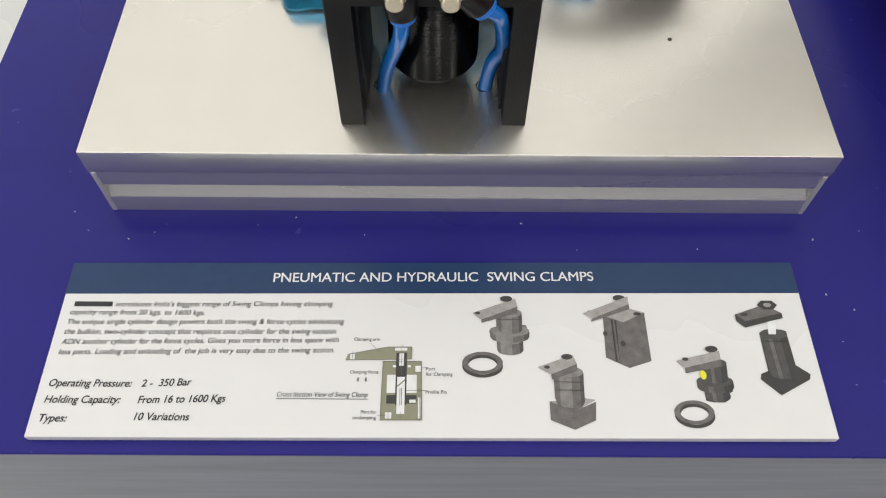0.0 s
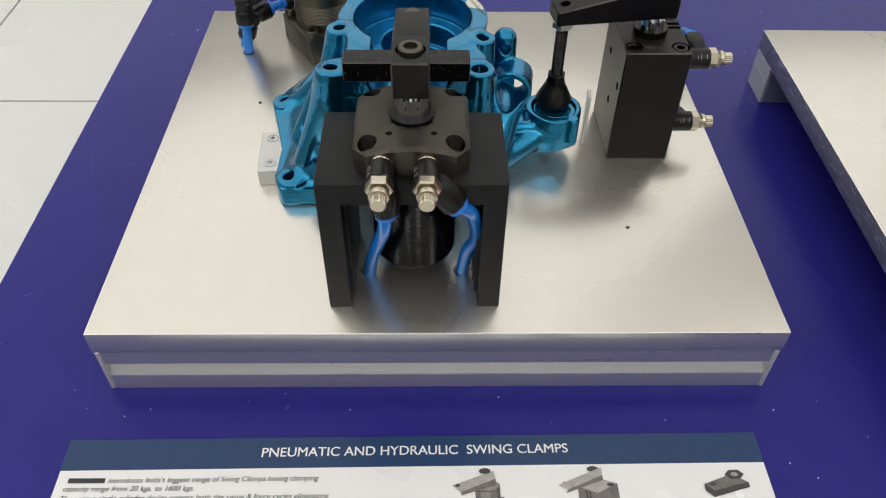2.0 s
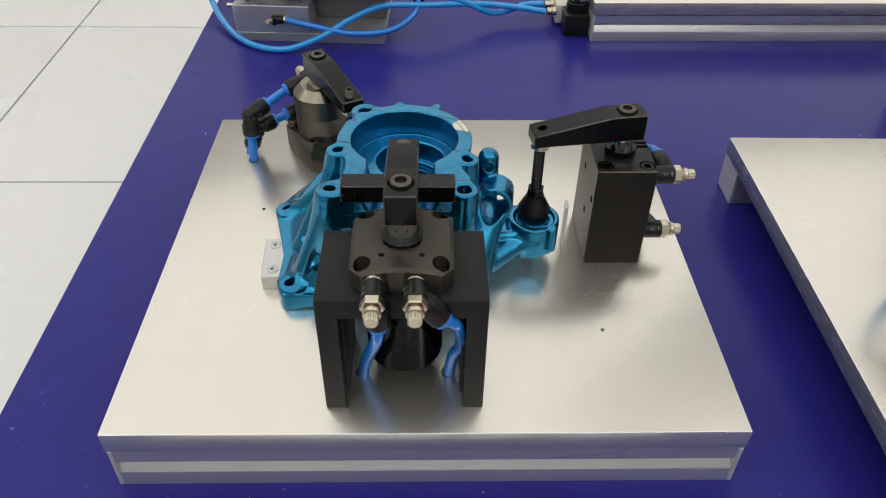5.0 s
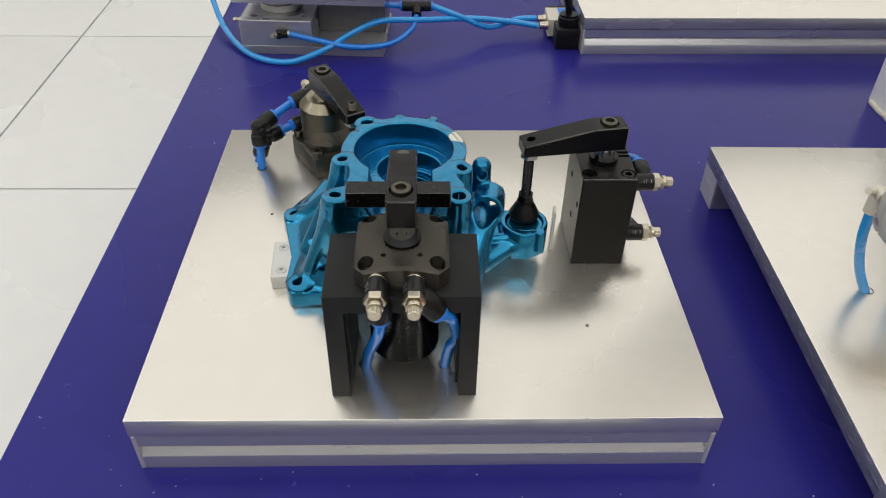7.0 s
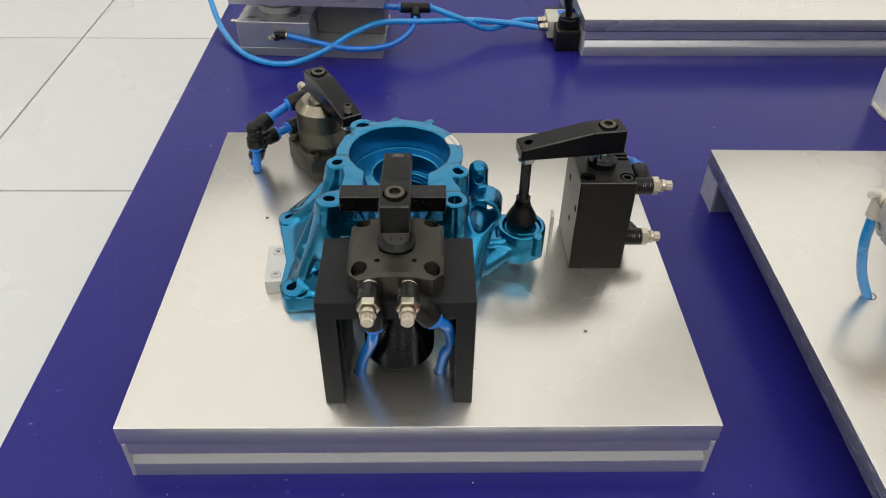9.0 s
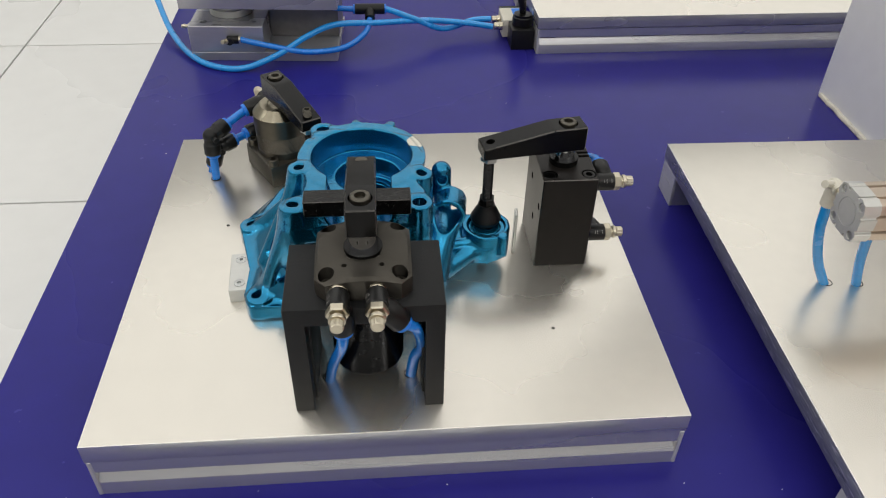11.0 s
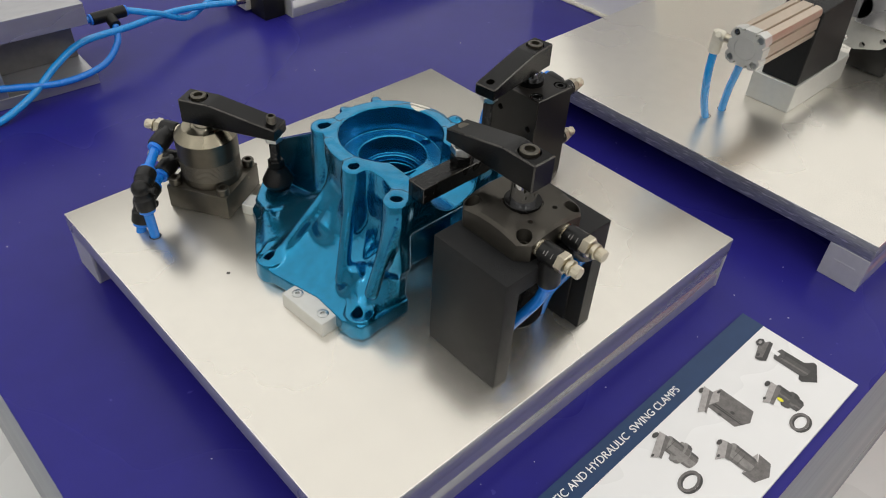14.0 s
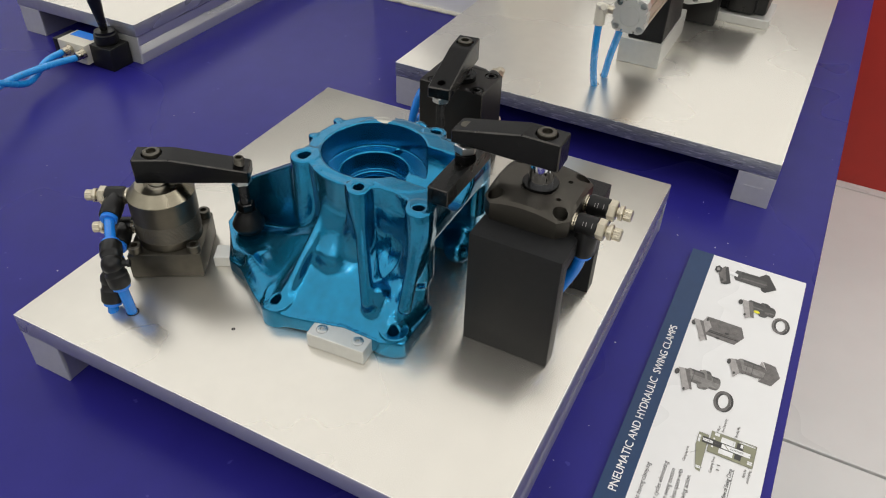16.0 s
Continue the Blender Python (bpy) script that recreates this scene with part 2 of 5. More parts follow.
def sweep(points, r, seg=14, steps=10):
    path = smooth_path(points, steps)
    bm = bmesh.new()
    up = Vector((0.31, 0.17, 0.93)).normalized()
    rings = []
    for i, q in enumerate(path):
        d = (path[min(i + 1, len(path) - 1)] - path[max(i - 1, 0)]).normalized()
        side = up.cross(d).normalized()
        up = d.cross(side).normalized()
        rings.append([bm.verts.new(q + r * (math.cos(2 * math.pi * k / seg) * side + math.sin(2 * math.pi * k / seg) * up)) for k in range(seg)])
    for a, b in zip(rings, rings[1:]):
        for k in range(seg):
            bm.faces.new((a[k], a[(k + 1) % seg], b[(k + 1) % seg], b[k]))
    bm.faces.new(rings[0][::-1])
    bm.faces.new(rings[-1])
    bmesh.ops.recalc_face_normals(bm, faces=bm.faces[:])
    return bm


def toward(a, b):
    """Pose at a whose z axis points to b."""
    a, b = Vector(a), Vector(b)
    return Matrix.Translation(a) @ (b - a).to_track_quat("Z", "Y").to_matrix().to_4x4()


def shaded(me, angle=32):
    for p in me.polygons:
        p.use_smooth = True
    me.set_sharp_from_angle(angle=radians(angle))


def part(name, bm, mat, parent, label=""):
    me = bpy.data.meshes.new(name)
    bm.to_mesh(me)
    bm.free()
    me.materials.append(mat)
    shaded(me)
    ob = new(name, me)
    ob.parent = parent
    if label:
        ob["label"] = label
    return ob


def thing(name, m, label, category, group="", kind=""):
    ob = new(name)
    ob.empty_display_size = 0.02
    ob.matrix_world = m
    return tagged(ob, label, category, group, kind)


def solid(name, bm, mat, m, label, category, group="", kind=""):
    me = bpy.data.meshes.new(name)
    bm.to_mesh(me)
    bm.free()
    me.materials.append(mat)
    shaded(me)
    ob = new(name, me)
    ob.matrix_world = m
    return tagged(ob, label, category, group, kind)


# ---- setting ----
solid("ground", box(-6, 6, -5, 8, FLOOR - 0.1, FLOOR - 0.012), JOINT_GREY, pose(0, 0, 0), "dark subfloor under the white floor boards", "floor", kind="structure")
solid("ceiling", box(-6, 6, -5, 8, CEILING, CEILING + 0.1), WALL_GREY, pose(0, 0, 0), "plain grey hall ceiling over the stand", "ceiling", kind="structure")
for nm, b in (("wall_north", (-6, 6, 8, 8.1)), ("wall_south", (-6, 6, -5.1, -5)), ("wall_east", (6, 6.1, -5, 8)), ("wall_west", (-6.1, -6, -5, 8))):
    solid(nm, box(*b, FLOOR - 0.1, CEILING), WALL_WHITE, pose(0, 0, 0), "plain pale painted wall closing the hall", "wall", kind="structure")

# white pillar board standing on the counter
pillar = thing("pillar", pose(0.74, 0.457, 0), "white boarded pillar rising from the blue counter top", "pillar", kind="structure")
part("casing", box(-0.152, 0.152, -0.105, 0.108, 0.0, 1.6, 0.002), PILLAR_WHITE, pillar)
part("sealant", joined(*[xf(rod(0.0035, -0.012, 0.012, 8, 0.002), pose(-0.153, -0.10 + i * 0.021, 0.002, 90 + 7 * math.sin(i * 2.1), 0, 6 * math.cos(i * 3.3))) for i in range(10)]), CREAM_PLASTIC, pillar, "ragged cream sealant along the foot")

# red stand panel across the aisle
red = thing("stand_panel", pose(1.76, -1.2, FLOOR), "plain red stand panel across the white floor", "panel", kind="structure")
part("board", box(-0.02, 0.02, -1.2, 1.3, 0.0, 1.05, 0.002), RED_PAINT, red)

# the counter
counter = thing("counter", pose(0.642, 0.90, FLOOR), "long display counter with blue laminate top and grey sides", "counter")
part("worktop", box(-0.958, 0.958, -1.049, 1.0, 0.7475, 0.75, 0.0006, 1), LAMINATE_BLUE, counter, "glossy dark blue laminate top with scuffs")
part("front_panel", box(-0.9572, 0.9572, -1.0482, -1.030, 0.0, 0.7473, 0.001), LAMINATE_GREY, counter, "pale grey laminate front")
part("side_panel", box(-0.9572, -0.939, -1.0298, 0.99, 0.0, 0.7473, 0.001), LAMINATE_GREY, counter)
part("side_panel", box(0.939, 0.9572, -1.0298, 0.99, 0.0, 0.7473, 0.001), LAMINATE_GREY, counter)
part("back_panel", box(-0.935, 0.935, 0.972, 0.99, 0.0, 0.7473, 0.001), LAMINATE_GREY, counter)


# ---- fixture plates on aluminium rails ----
def rail_section(y0, depth, h, out):
    """Outline of a foot rail in (y, z), with the shallow sloping band along its outer face."""
    s = 1 if out > 0 else -1
    a, b = (y0, y0 + depth) if s < 0 else (y0 + depth, y0)
    return [(b, 0), (b, h), (a, h), (a, h * 0.69), (a - s * 0.0072, h * 0.672), (a - s * 0.0003, h * 0.37), (a, h * 0.35), (a, 0)]


def plate_thing(w, d, h, slab, label, group, rail=0.036, cap_mark=False, inset=0.0008, sides=SAWN_ALU):
    """Plate w x d with its front left corner over the origin, on a rail along its front and one along its back."""
    root = thing("fixture_plate", pose(0, 0, 0), label, "fixture plate", group)
    top = part("plate", box(0, w, 0, d, h - slab, h, 0.0007, 2), sides, root, "ground aluminium plate")
    top.data.materials.append(GROUND_ALU)
    top.data.materials.append(EDGE_ALU)
    # Bevels that face up take a paler metal than the plate's top.
    for p in top.data.polygons:
        p.material_index = 1 if p.normal.z > 0.99 else 2 if p.normal.z > 0.2 else 0
    for y0, out in ((0.0010, -1), (d - rail - 0.0010, 1)):
        pts = rail_section(y0, rail, h - slab - 0.0009, out)
        bm = prism(pts, inset + 0.003, w - inset - 0.003)
        xf(bm, Matrix(((0, 0, 1, 0), (1, 0, 0, 0), (0, 1, 0, 0), (0, 0, 0, 1))))
        bmesh.ops.recalc_face_normals(bm, faces=bm.faces[:])
        body = part("rail", bm, PROFILE_ALU, root, "aluminium profile rail with a sloping band")
        for x0 in (inset, w - inset - 0.003):
            cap = part("end_cap", box(x0, x0 + 0.003, y0 - 0.0008, y0 + rail + 0.0008, 0, h - slab - 0.0006, 0.0005, 1), ANODISED, body, "plain grey end cap")
            if cap_mark:
                part("mark", joined(*[box(x0 - 0.0003, x0 + 0.0004, y0 + 0.008 + k * 0.0042, y0 + 0.0108 + k * 0.0042, (h - slab) * 0.5, (h - slab) * 0.5 + 0.0035) for k in range(5)]), ANODISED, body, "embossed unreadable bars")
    return root


plate_thing(0.42, 0.392, 0.055, 0.0175, "ground aluminium plate on two profile rails, carrying three swing clamps", "fixture plates", sides=PROFILE_ALU).matrix_world = pose(-0.21, 0, 0)
plate_thing(0.86, 0.448, 0.055, 0.018, "wide aluminium plate with sawn edges on rails, carrying an air cylinder", "fixture plates", cap_mark=True).matrix_world = pose(0.2995, -0.089, 0, 0, 0, -0.6)
plate_thing(0.90, 0.215, 0.055, 0.0175, "aluminium plate on profile rails at the back of the counter", "fixture plates", sides=MILLED_ALU).matrix_world = pose(0.225, 0.699, 0, 0, 0, 0.6)
P = 0.055


# ---- clamp parts ----
def hex_bolt(root, x, y, z, r=0.0065, proud=0.0022, mat=GREY_STEEL, deep=0.003, mats=BLACK_STEEL):
    """Socket head at (x, y), its top proud of z."""
    head = lathe([(0, z - 0.002), (r, z - 0.002), (r, z + proud - 0.0006), (r - 0.0006, z + proud), (r * 0.56, z + proud), (r * 0.52, z + proud - deep), (0, z + proud - deep)], 24)
    return part("socket_screw", xf(head, pose(x, y, 0)), mat, root)


def worn(ob):
    """Bares the narrow bevels of a blackened part to worn steel."""
    ob.data.materials.append(WORN_EDGE)
    for p in ob.data.polygons:
        around = sum((ob.data.vertices[p.vertices[i]].co - ob.data.vertices[p.vertices[i - 1]].co).length for i in range(len(p.vertices)))
        if around > 0.012 and p.area / around < 0.0007:
            p.material_index = 1


def swing_arm(root, z, turn, reach, tip_hole=True, drop=0.0, end=0.0075):
    """Tapered clamp arm about the piston rod; z is its underside."""
    side = [(-0.0135, 0), (reach + end, 0), (reach + end, 0.0100), (0.014, 0.021), (-0.0135, 0.021)]
    bm = prism(side, -0.0098, 0.0098, 0.0009, 1)
    xf(bm, Matrix(((1, 0, 0, 0), (0, 0, 1, 0), (0, 1, 0, 0), (0, 0, 0, 1))))
    bmesh.ops.recalc_face_normals(bm, faces=bm.faces[:])
    cuts = [xf(rod(0.0078, 0.0175, 0.03, 28), pose(0, 0, 0))]
    if tip_hole:
        cuts.append(xf(rod(0.0035, 0.004, 0.03, 20), pose(reach, 0, 0)))
    bm = carve(bm, *cuts)
    arm = part("clamp_arm", xf(bm, pose(0, 0, z, 0, 0, turn)), BLACK_STEEL, root, "black tapered clamp arm")
    worn(arm)
    hex_bolt(arm, 0, 0, z + 0.021)
    return arm


def threads(r, z0, z1, pitch=0.0015, depth=0.0006, seg=48):
    n = max(2, int((z1 - z0) / pitch))
    prof = []
    for i in range(n):
        za = z0 + (z1 - z0) * i / n
        prof += [(r - depth, za), (r, za + pitch * 0.5)]
    return prof + [(r - depth, z1)]


def stud(root, x, y, z0, z1, r=0.0042):
    return part("threaded_stud", xf(lathe([(0, z0)] + threads(r, z0, z1, 0.00125, 0.0005, 20) + [(0, z1)], 20), pose(x, y, 0)), BLACK_STEEL, root)


def hex_nut(root, x, y, z0, z1, r=0.0078, mat=ZINC, name="nut", turn=0):
    c = 0.0008
    bm = lathe([(0, z0), (r - c, z0), (r, z0 + c), (r, z1 - c), (r - c, z1), (0, z1)], 6)
    return part(name, xf(bm, pose(x, y, 0, 0, 0, turn)), mat, root)


def pad_spindle(root, x, y, z_arm, z_foot, locknut=True):
    """Threaded spindle hanging from an arm's tip, with a swivelling pad at its foot."""
    stud(root, x, y, z_foot + 0.015, z_arm + 0.003)
    if locknut:
        hex_nut(root, x, y, z_arm - 0.0055, z_arm - 0.0002, 0.0075, ZINC, "lock_nut", 12)
    hex_nut(root, x, y, z_foot + 0.018, z_foot + 0.027, 0.0068, BLACK_STEEL, "spindle_hexagon", 20)
    bm = lathe([(0, z_foot), (0.0098, z_foot), (0.0106, z_foot + 0.001), (0.0124, z_foot + 0.0045), (0.0129, z_foot + 0.0055), (0.0129, z_foot + 0.0070), (0.0112, z_foot + 0.0105), (0.0082, z_foot + 0.0165), (0.0072, z_foot + 0.0180), (0.0070, z_foot + 0.0200), (0, z_foot + 0.0200)], 32)
    part("swivel_pad", xf(bm, pose(x, y, 0)), RUBBER, root, "black rubber swivel pad")


def flow_valve(m, lean, label="black push-in flow control valve with nickel hexagon and knob", sleeve=0.024):
    """Flow control valve screwed into a port; its axis is local +y, its hose sleeve points down (-z) turned by lean about the axis."""
    root = thing("flow_valve", m, label, "pneumatic valve", "flow control valves")
    Y = pose(0, 0, 0, -90, 0, 0)
    part("collar", xf(joined(pipe(0.0062, 0.003, 0.0, 0.0018, 20), rod(0.0050, 0.0, 0.004, 20)), Y), NICKEL, root, "nickel sealing collar")
    body = part("body", xf(lathe([(0, 0.003), (0.0068, 0.003), (0.0072, 0.0042), (0.0072, 0.0165), (0.0066, 0.0172), (0, 0.0172)], 28), Y), BLACK_PLASTIC, root)
    part("marking", xf(joined(*[xf(box(-0.0016 + 0.0008 * (k % 2), 0.0012 + 0.0004 * (k % 3), 0.006 + 0.002 * k, 0.0063 + 0.002 * k, 0.0070, 0.00728), pose(0, 0, 0, 0, 50, 0)) for k in (1, 2, 4)]), pose(0, 0, 0)), INK_LIGHT, body, "small pale printed bars")
    part("hexagon", xf(lathe([(0, 0.0165), (0.0066, 0.0165), (0.0074, 0.0173), (0.0074, 0.0218), (0.0066, 0.0226), (0, 0.0230)], 6), Y), NICKEL, root)
    part("lock_ring", xf(joined(rod(0.0036, 0.0228, 0.029, 20), lathe([(0, 0.0245), (0.0052, 0.0245)] + [(0.0052, 0.0247), (0.0054, 0.0250), (0.0054, 0.0268)] + [(0.0050, 0.0272), (0, 0.0272)], 24)), Y), NICKEL, root)
    knob = bmesh.new()
    n = 40
    rings = []
    for r, y in ((0.0038, 0.0275), (0.0043, 0.0280), (0.0043, 0.0326), (0.0037, 0.0332)):
        rings.append([knob.verts.new(((r - 0.00035 * (i % 2)) * math.cos(2 * math.pi * i / n), (r - 0.00035 * (i % 2)) * math.sin(2 * math.pi * i / n), y)) for i in range(n)])
    for a, b in zip(rings, rings[1:]):
        for i in range(n):
            knob.faces.new((a[i], a[(i + 1) % n], b[(i + 1) % n], b[i]))
    knob.faces.new(rings[0][::-1])
    knob.faces.new(rings[-1])
    part("knob", xf(knob, Y), NICKEL, root, "knurled nickel knob")
    S = pose(0, 0, 0, 0, lean, 0) @ pose(0, 0.0098, 0, 180, 0, 0)
    part("hose_sleeve", xf(lathe([(0, 0), (0.0066, 0), (0.0070, 0.006), (0.0080, 0.008), (0.0080, sleeve - 0.001), (0.0074, sleeve), (0, sleeve)], 28), S), BLACK_PLASTIC, root)
    part("release_ring", xf(pipe(0.0064, 0.0035, sleeve - 0.0005, sleeve + 0.0032, 24), S), RING_BLUE, root, "blue release ring")
    return root, m @ S @ Vector((0, 0, sleeve + 0.001))


def hose(points, label, r=0.004, mat=TUBE_BLUE, rings=True):
    root = thing("air_hose", pose(*points[-1]), label, "air hose", "air hoses")
    back = pose(*points[-1]).inverted()
    part("hose", xf(sweep(points, r), back), mat, root)
    return root


# No hole is cut: a black ring paints the shade at its edge.
def hole_shade_ring(x, y, z, parent_label="thin black ring standing for the shaded edge of a hose hole"):
    return solid("hose_hole_shade", pipe(0.0048, 0.0041, 0, 0.0005, 24, 0.0002), BLACK_PLASTIC, pose(x, y, z), parent_label, "hole rim", "hose hole rims")


# ---- flanged clamp on its bridge bracket ----
AX, AY, AZ = -0.0152, 0.0585, 0.152
bracket = thing("bridge_bracket", pose(AX, 0.0535, P), "black painted steel bridge bracket standing on the plate", "bracket")
frame_bm = carve(carve(box(-0.0515, 0.0515, -0.0325, 0.0335, 0.0, 0.097, 0.0008, 2), box(-0.0385, 0.0385, -0.05, 0.05, -0.02, 0.083)), xf(rod(0.0252, 0.05, 0.12, 40), pose(0, AY - 0.0535, 0)))
part("frame", xf(frame_bm, pose(0, 0, 0)), BLACK_PAINT, bracket)
for sx in (-1, 1):
    part("gusset", box(sx * 0.0383 - 0.0015, sx * 0.0383 + 0.0015, -0.020, 0.0335, 0.0, 0.0828, 0.0004, 1), BLACK_PAINT, bracket)

clamp_a = thing("swing_clamp", pose(AX, AY, AZ), "black flanged swing clamp with threaded body on a bridge bracket", "swing clamp", "swing clamps")


def turned_flange(half, cut, h):
    """Square flange with cut corners, its top turned to a shallow cone towards the corners."""
    bm = bmesh.new()
    n = 96

    def edge(a):
        c, s = math.cos(a), math.sin(a)
        r = half / max(abs(c), abs(s))
        return min(r, (2 * half - cut) / (abs(c) + abs(s)))

    rings = []
    for f in (0.0, 0.34, 0.36, 0.62, 0.80, 0.93, 1.0):
        ring = []
        for i in range(n):
            a = 2 * math.pi * i / n
            r = max(0.0102, edge(a) * f)
            z = h - max(0.0, r - 0.029) * 0.42 - (0.0012 if f == 1.0 else 0) - (0.0008 if f == 0.34 else 0)
            ring.append(bm.verts.new((r * math.cos(a), r * math.sin(a), z)))
        rings.append(ring)
    for zz, k in ((0.0012, 1.0), (0.0, 0.985)):
        rings.append([bm.verts.new((edge(2 * math.pi * i / n) * k * math.cos(2 * math.pi * i / n), edge(2 * math.pi * i / n) * k * math.sin(2 * math.pi * i / n), zz)) for i in range(n)])
    for a, b in zip(rings, rings[1:]):
        for i in range(n):
            bm.faces.new((a[i], b[i], b[(i + 1) % n], a[(i + 1) % n]))
    bm.faces.new(rings[0])
    bm.faces.new(rings[-1][::-1])
    bmesh.ops.remove_doubles(bm, verts=bm.verts[:], dist=1e-6)
    bmesh.ops.recalc_face_normals(bm, faces=bm.faces[:])
    return bm


fl = turned_flange(0.0308, 0.0070, 0.0185)
holes = [xf(rod(0.0052, 0.006, 0.03, 28), pose(sx * 0.0230, sy * 0.0230, 0)) for sx in (-1, 1) for sy in (-1, 1)]
holes += [xf(rod(0.0018, 0.012, 0.03, 14), pose(sx * 0.0118, -0.0175, 0)) for sx in (-1, 1)]
flange = part("flange", carve(fl, *holes), BLACK_TURNED, clamp_a, "polished black flange with counterbored corners")
for sx in (-1, 1):
    for sy in (-1, 1):
        part("socket_screw", xf(lathe([(0, 0.0062), (0.0044, 0.0062), (0.0044, 0.0088), (0.0039, 0.0094), (0.0025, 0.0094), (0.0023, 0.007), (0, 0.007)], 20), pose(sx * 0.0230, sy * 0.0230, 0)), GREY_STEEL, flange)
part("wiper_ring", pipe(0.0126, 0.0089, 0.0165, 0.0208, 36), BLACK_STEEL, clamp_a)
part("threaded_body", lathe([(0, -0.078), (0.0235, -0.078)] + threads(0.0248, -0.0765, -0.0005, 0.0021, 0.0009) + [(0, -0.0005)], 56), BLACK_STEEL, clamp_a, "black fine-threaded cylinder body")
part("piston_rod", rod(0.0088, 0.010, 0.038, 36), CHROME, clamp_a, "bright chrome piston rod")
ARM_A = 0.0365
arm_a = swing_arm(clamp_a, ARM_A, 90, 0.0575, tip_hole=False)
part("stud_end", xf(rod(0.0043, ARM_A + 0.006, ARM_A + 0.0118, 24), pose(0, 0.0575, 0)), GREY_STEEL, arm_a, "worn grey stud end flush in the arm")
stud(clamp_a, 0, 0.0575, 0.018, ARM_A + 0.004, 0.0045)
hex_nut(clamp_a, 0, 0.0575, ARM_A - 0.0095, ARM_A - 0.003, 0.0085, ZINC, "lock_nut", 10)
hex_nut(clamp_a, 0, 0.0575, ARM_A - 0.0170, ARM_A - 0.0098, 0.0085, BLACK_STEEL, "nut", 25)
worn(part("cross_bar", box(-0.0420, 0.0335, 0.0500, 0.0655, 0.0063, 0.0192, 0.0005, 1), SCUFFED, clamp_a, "scuffed black steel pressing bar"))

valve_ends = []
for sx, lean in ((-0.0158, -4), (0.0082, -38)):
    r_, e_ = flow_valve(pose(AX + sx, AY - 0.0306, AZ + 0.0085, 0, 0, 180) @ pose(0, 0, 0), -lean)
    valve_ends.append(e_)
eL, eR = valve_ends
hose([tuple(eL), tuple(eL.lerp(Vector((-0.045, 0.052, 0.050)), 0.22) + Vector((0.0012, -0.003, 0))), tuple(eL.lerp(Vector((-0.045, 0.052, 0.050)), 0.6) + Vector((-0.001, -0.001, 0))), (-0.045, 0.052, 0.050)], "short blue hose from a flow valve into the plate")
hose([tuple(eR), (eR.x + 0.009, eR.y + 0.006, eR.z - 0.012), (0.0215, 0.040, 0.096), (0.0170, 0.048, 0.076), (0.0140, 0.0515, 0.050)], "short blue hose from a flow valve into the plate")
hole_shade_ring(-0.045, 0.052, P)
hole_shade_ring(0.0140, 0.0515, P)

# ---- block clamp ----
BX, BY = 0.147, 0.1955
clamp_b = thing("swing_clamp", pose(BX, BY, P), "black rectangular block swing clamp pressing on the housing ear, closed", "swing clamp", "swing clamps")
body_bm = box(-0.0212, 0.0235, -0.0290, 0.0340, 0.0, 0.0885, 0.0007, 1)
cuts = [xf(rod(0.0062, 0.078, 0.1, 28), pose(0.0012 + sx * 0.0158, sy, 0)) for sx in (-1, 1) for sy in (-0.0205, 0.0225)]
cuts += [xf(rod(0.0030, -0.004, 0.004, 18), pose(-0.0212, -0.004 + 0.017 * k, z, 0, 90, 0)) for k, z in ((0, 0.036), (1, 0.066), (-1, 0.058))]
cuts += [box(0.010, 0.030, y0, y0 + 0.0035, 0.0865, 0.1) for y0 in (0.004, 0.0095)]
worn(part("body", carve(body_bm, *cuts), BROWN_STEEL, clamp_b, "dark block body with side ports"))
for sx in (-1, 1):
    for sy in (-0.0205, 0.0225):
        part("socket_screw", xf(lathe([(0, 0.079), (0.0054, 0.079), (0.0054, 0.0878), (0.0048, 0.0884), (0.0028, 0.0884), (0.0026, 0.0850), (0, 0.0850)], 24), pose(0.0012 + sx * 0.0158, sy, 0)), BLACK_STEEL, clamp_b)
part("wiper_ring", pipe(0.0118, 0.0084, 0.0880, 0.0935, 32), BLACK_STEEL, clamp_b)
part("piston_rod", rod(0.0083, 0.080, 0.104, 32), CHROME, clamp_b, "bright chrome piston rod")
TURN_B, REACH_B = 188.5, 0.0635
ARM_B = 0.1025
swing_arm(clamp_b, ARM_B, TURN_B, REACH_B)
bx, by = REACH_B * math.cos(radians(TURN_B)), REACH_B * math.sin(radians(TURN_B))
pad_spindle(clamp_b, bx, by, ARM_B, 0.0345)
b_ends = []
for zz in (0.076, 0.0235):
    r_, e_ = flow_valve(pose(BX + 0.0230, 0.1815, P + zz, 0, 0, -90), 96 if zz > 0.05 else 70, sleeve=0.021)
    b_ends.append(e_)
hose([tuple(b_ends[0]), (0.180, 0.222, 0.128), (0.168, 0.246, 0.112), (0.155, 0.252, 0.085), (0.150, 0.252, 0.050)], "blue hose from the block clamp down behind it")
hose([tuple(b_ends[1]), (0.181, 0.222, 0.076), (0.178, 0.243, 0.078), (0.166, 0.258, 0.070), (0.160, 0.262, 0.050)], "blue hose from the block clamp down behind it")

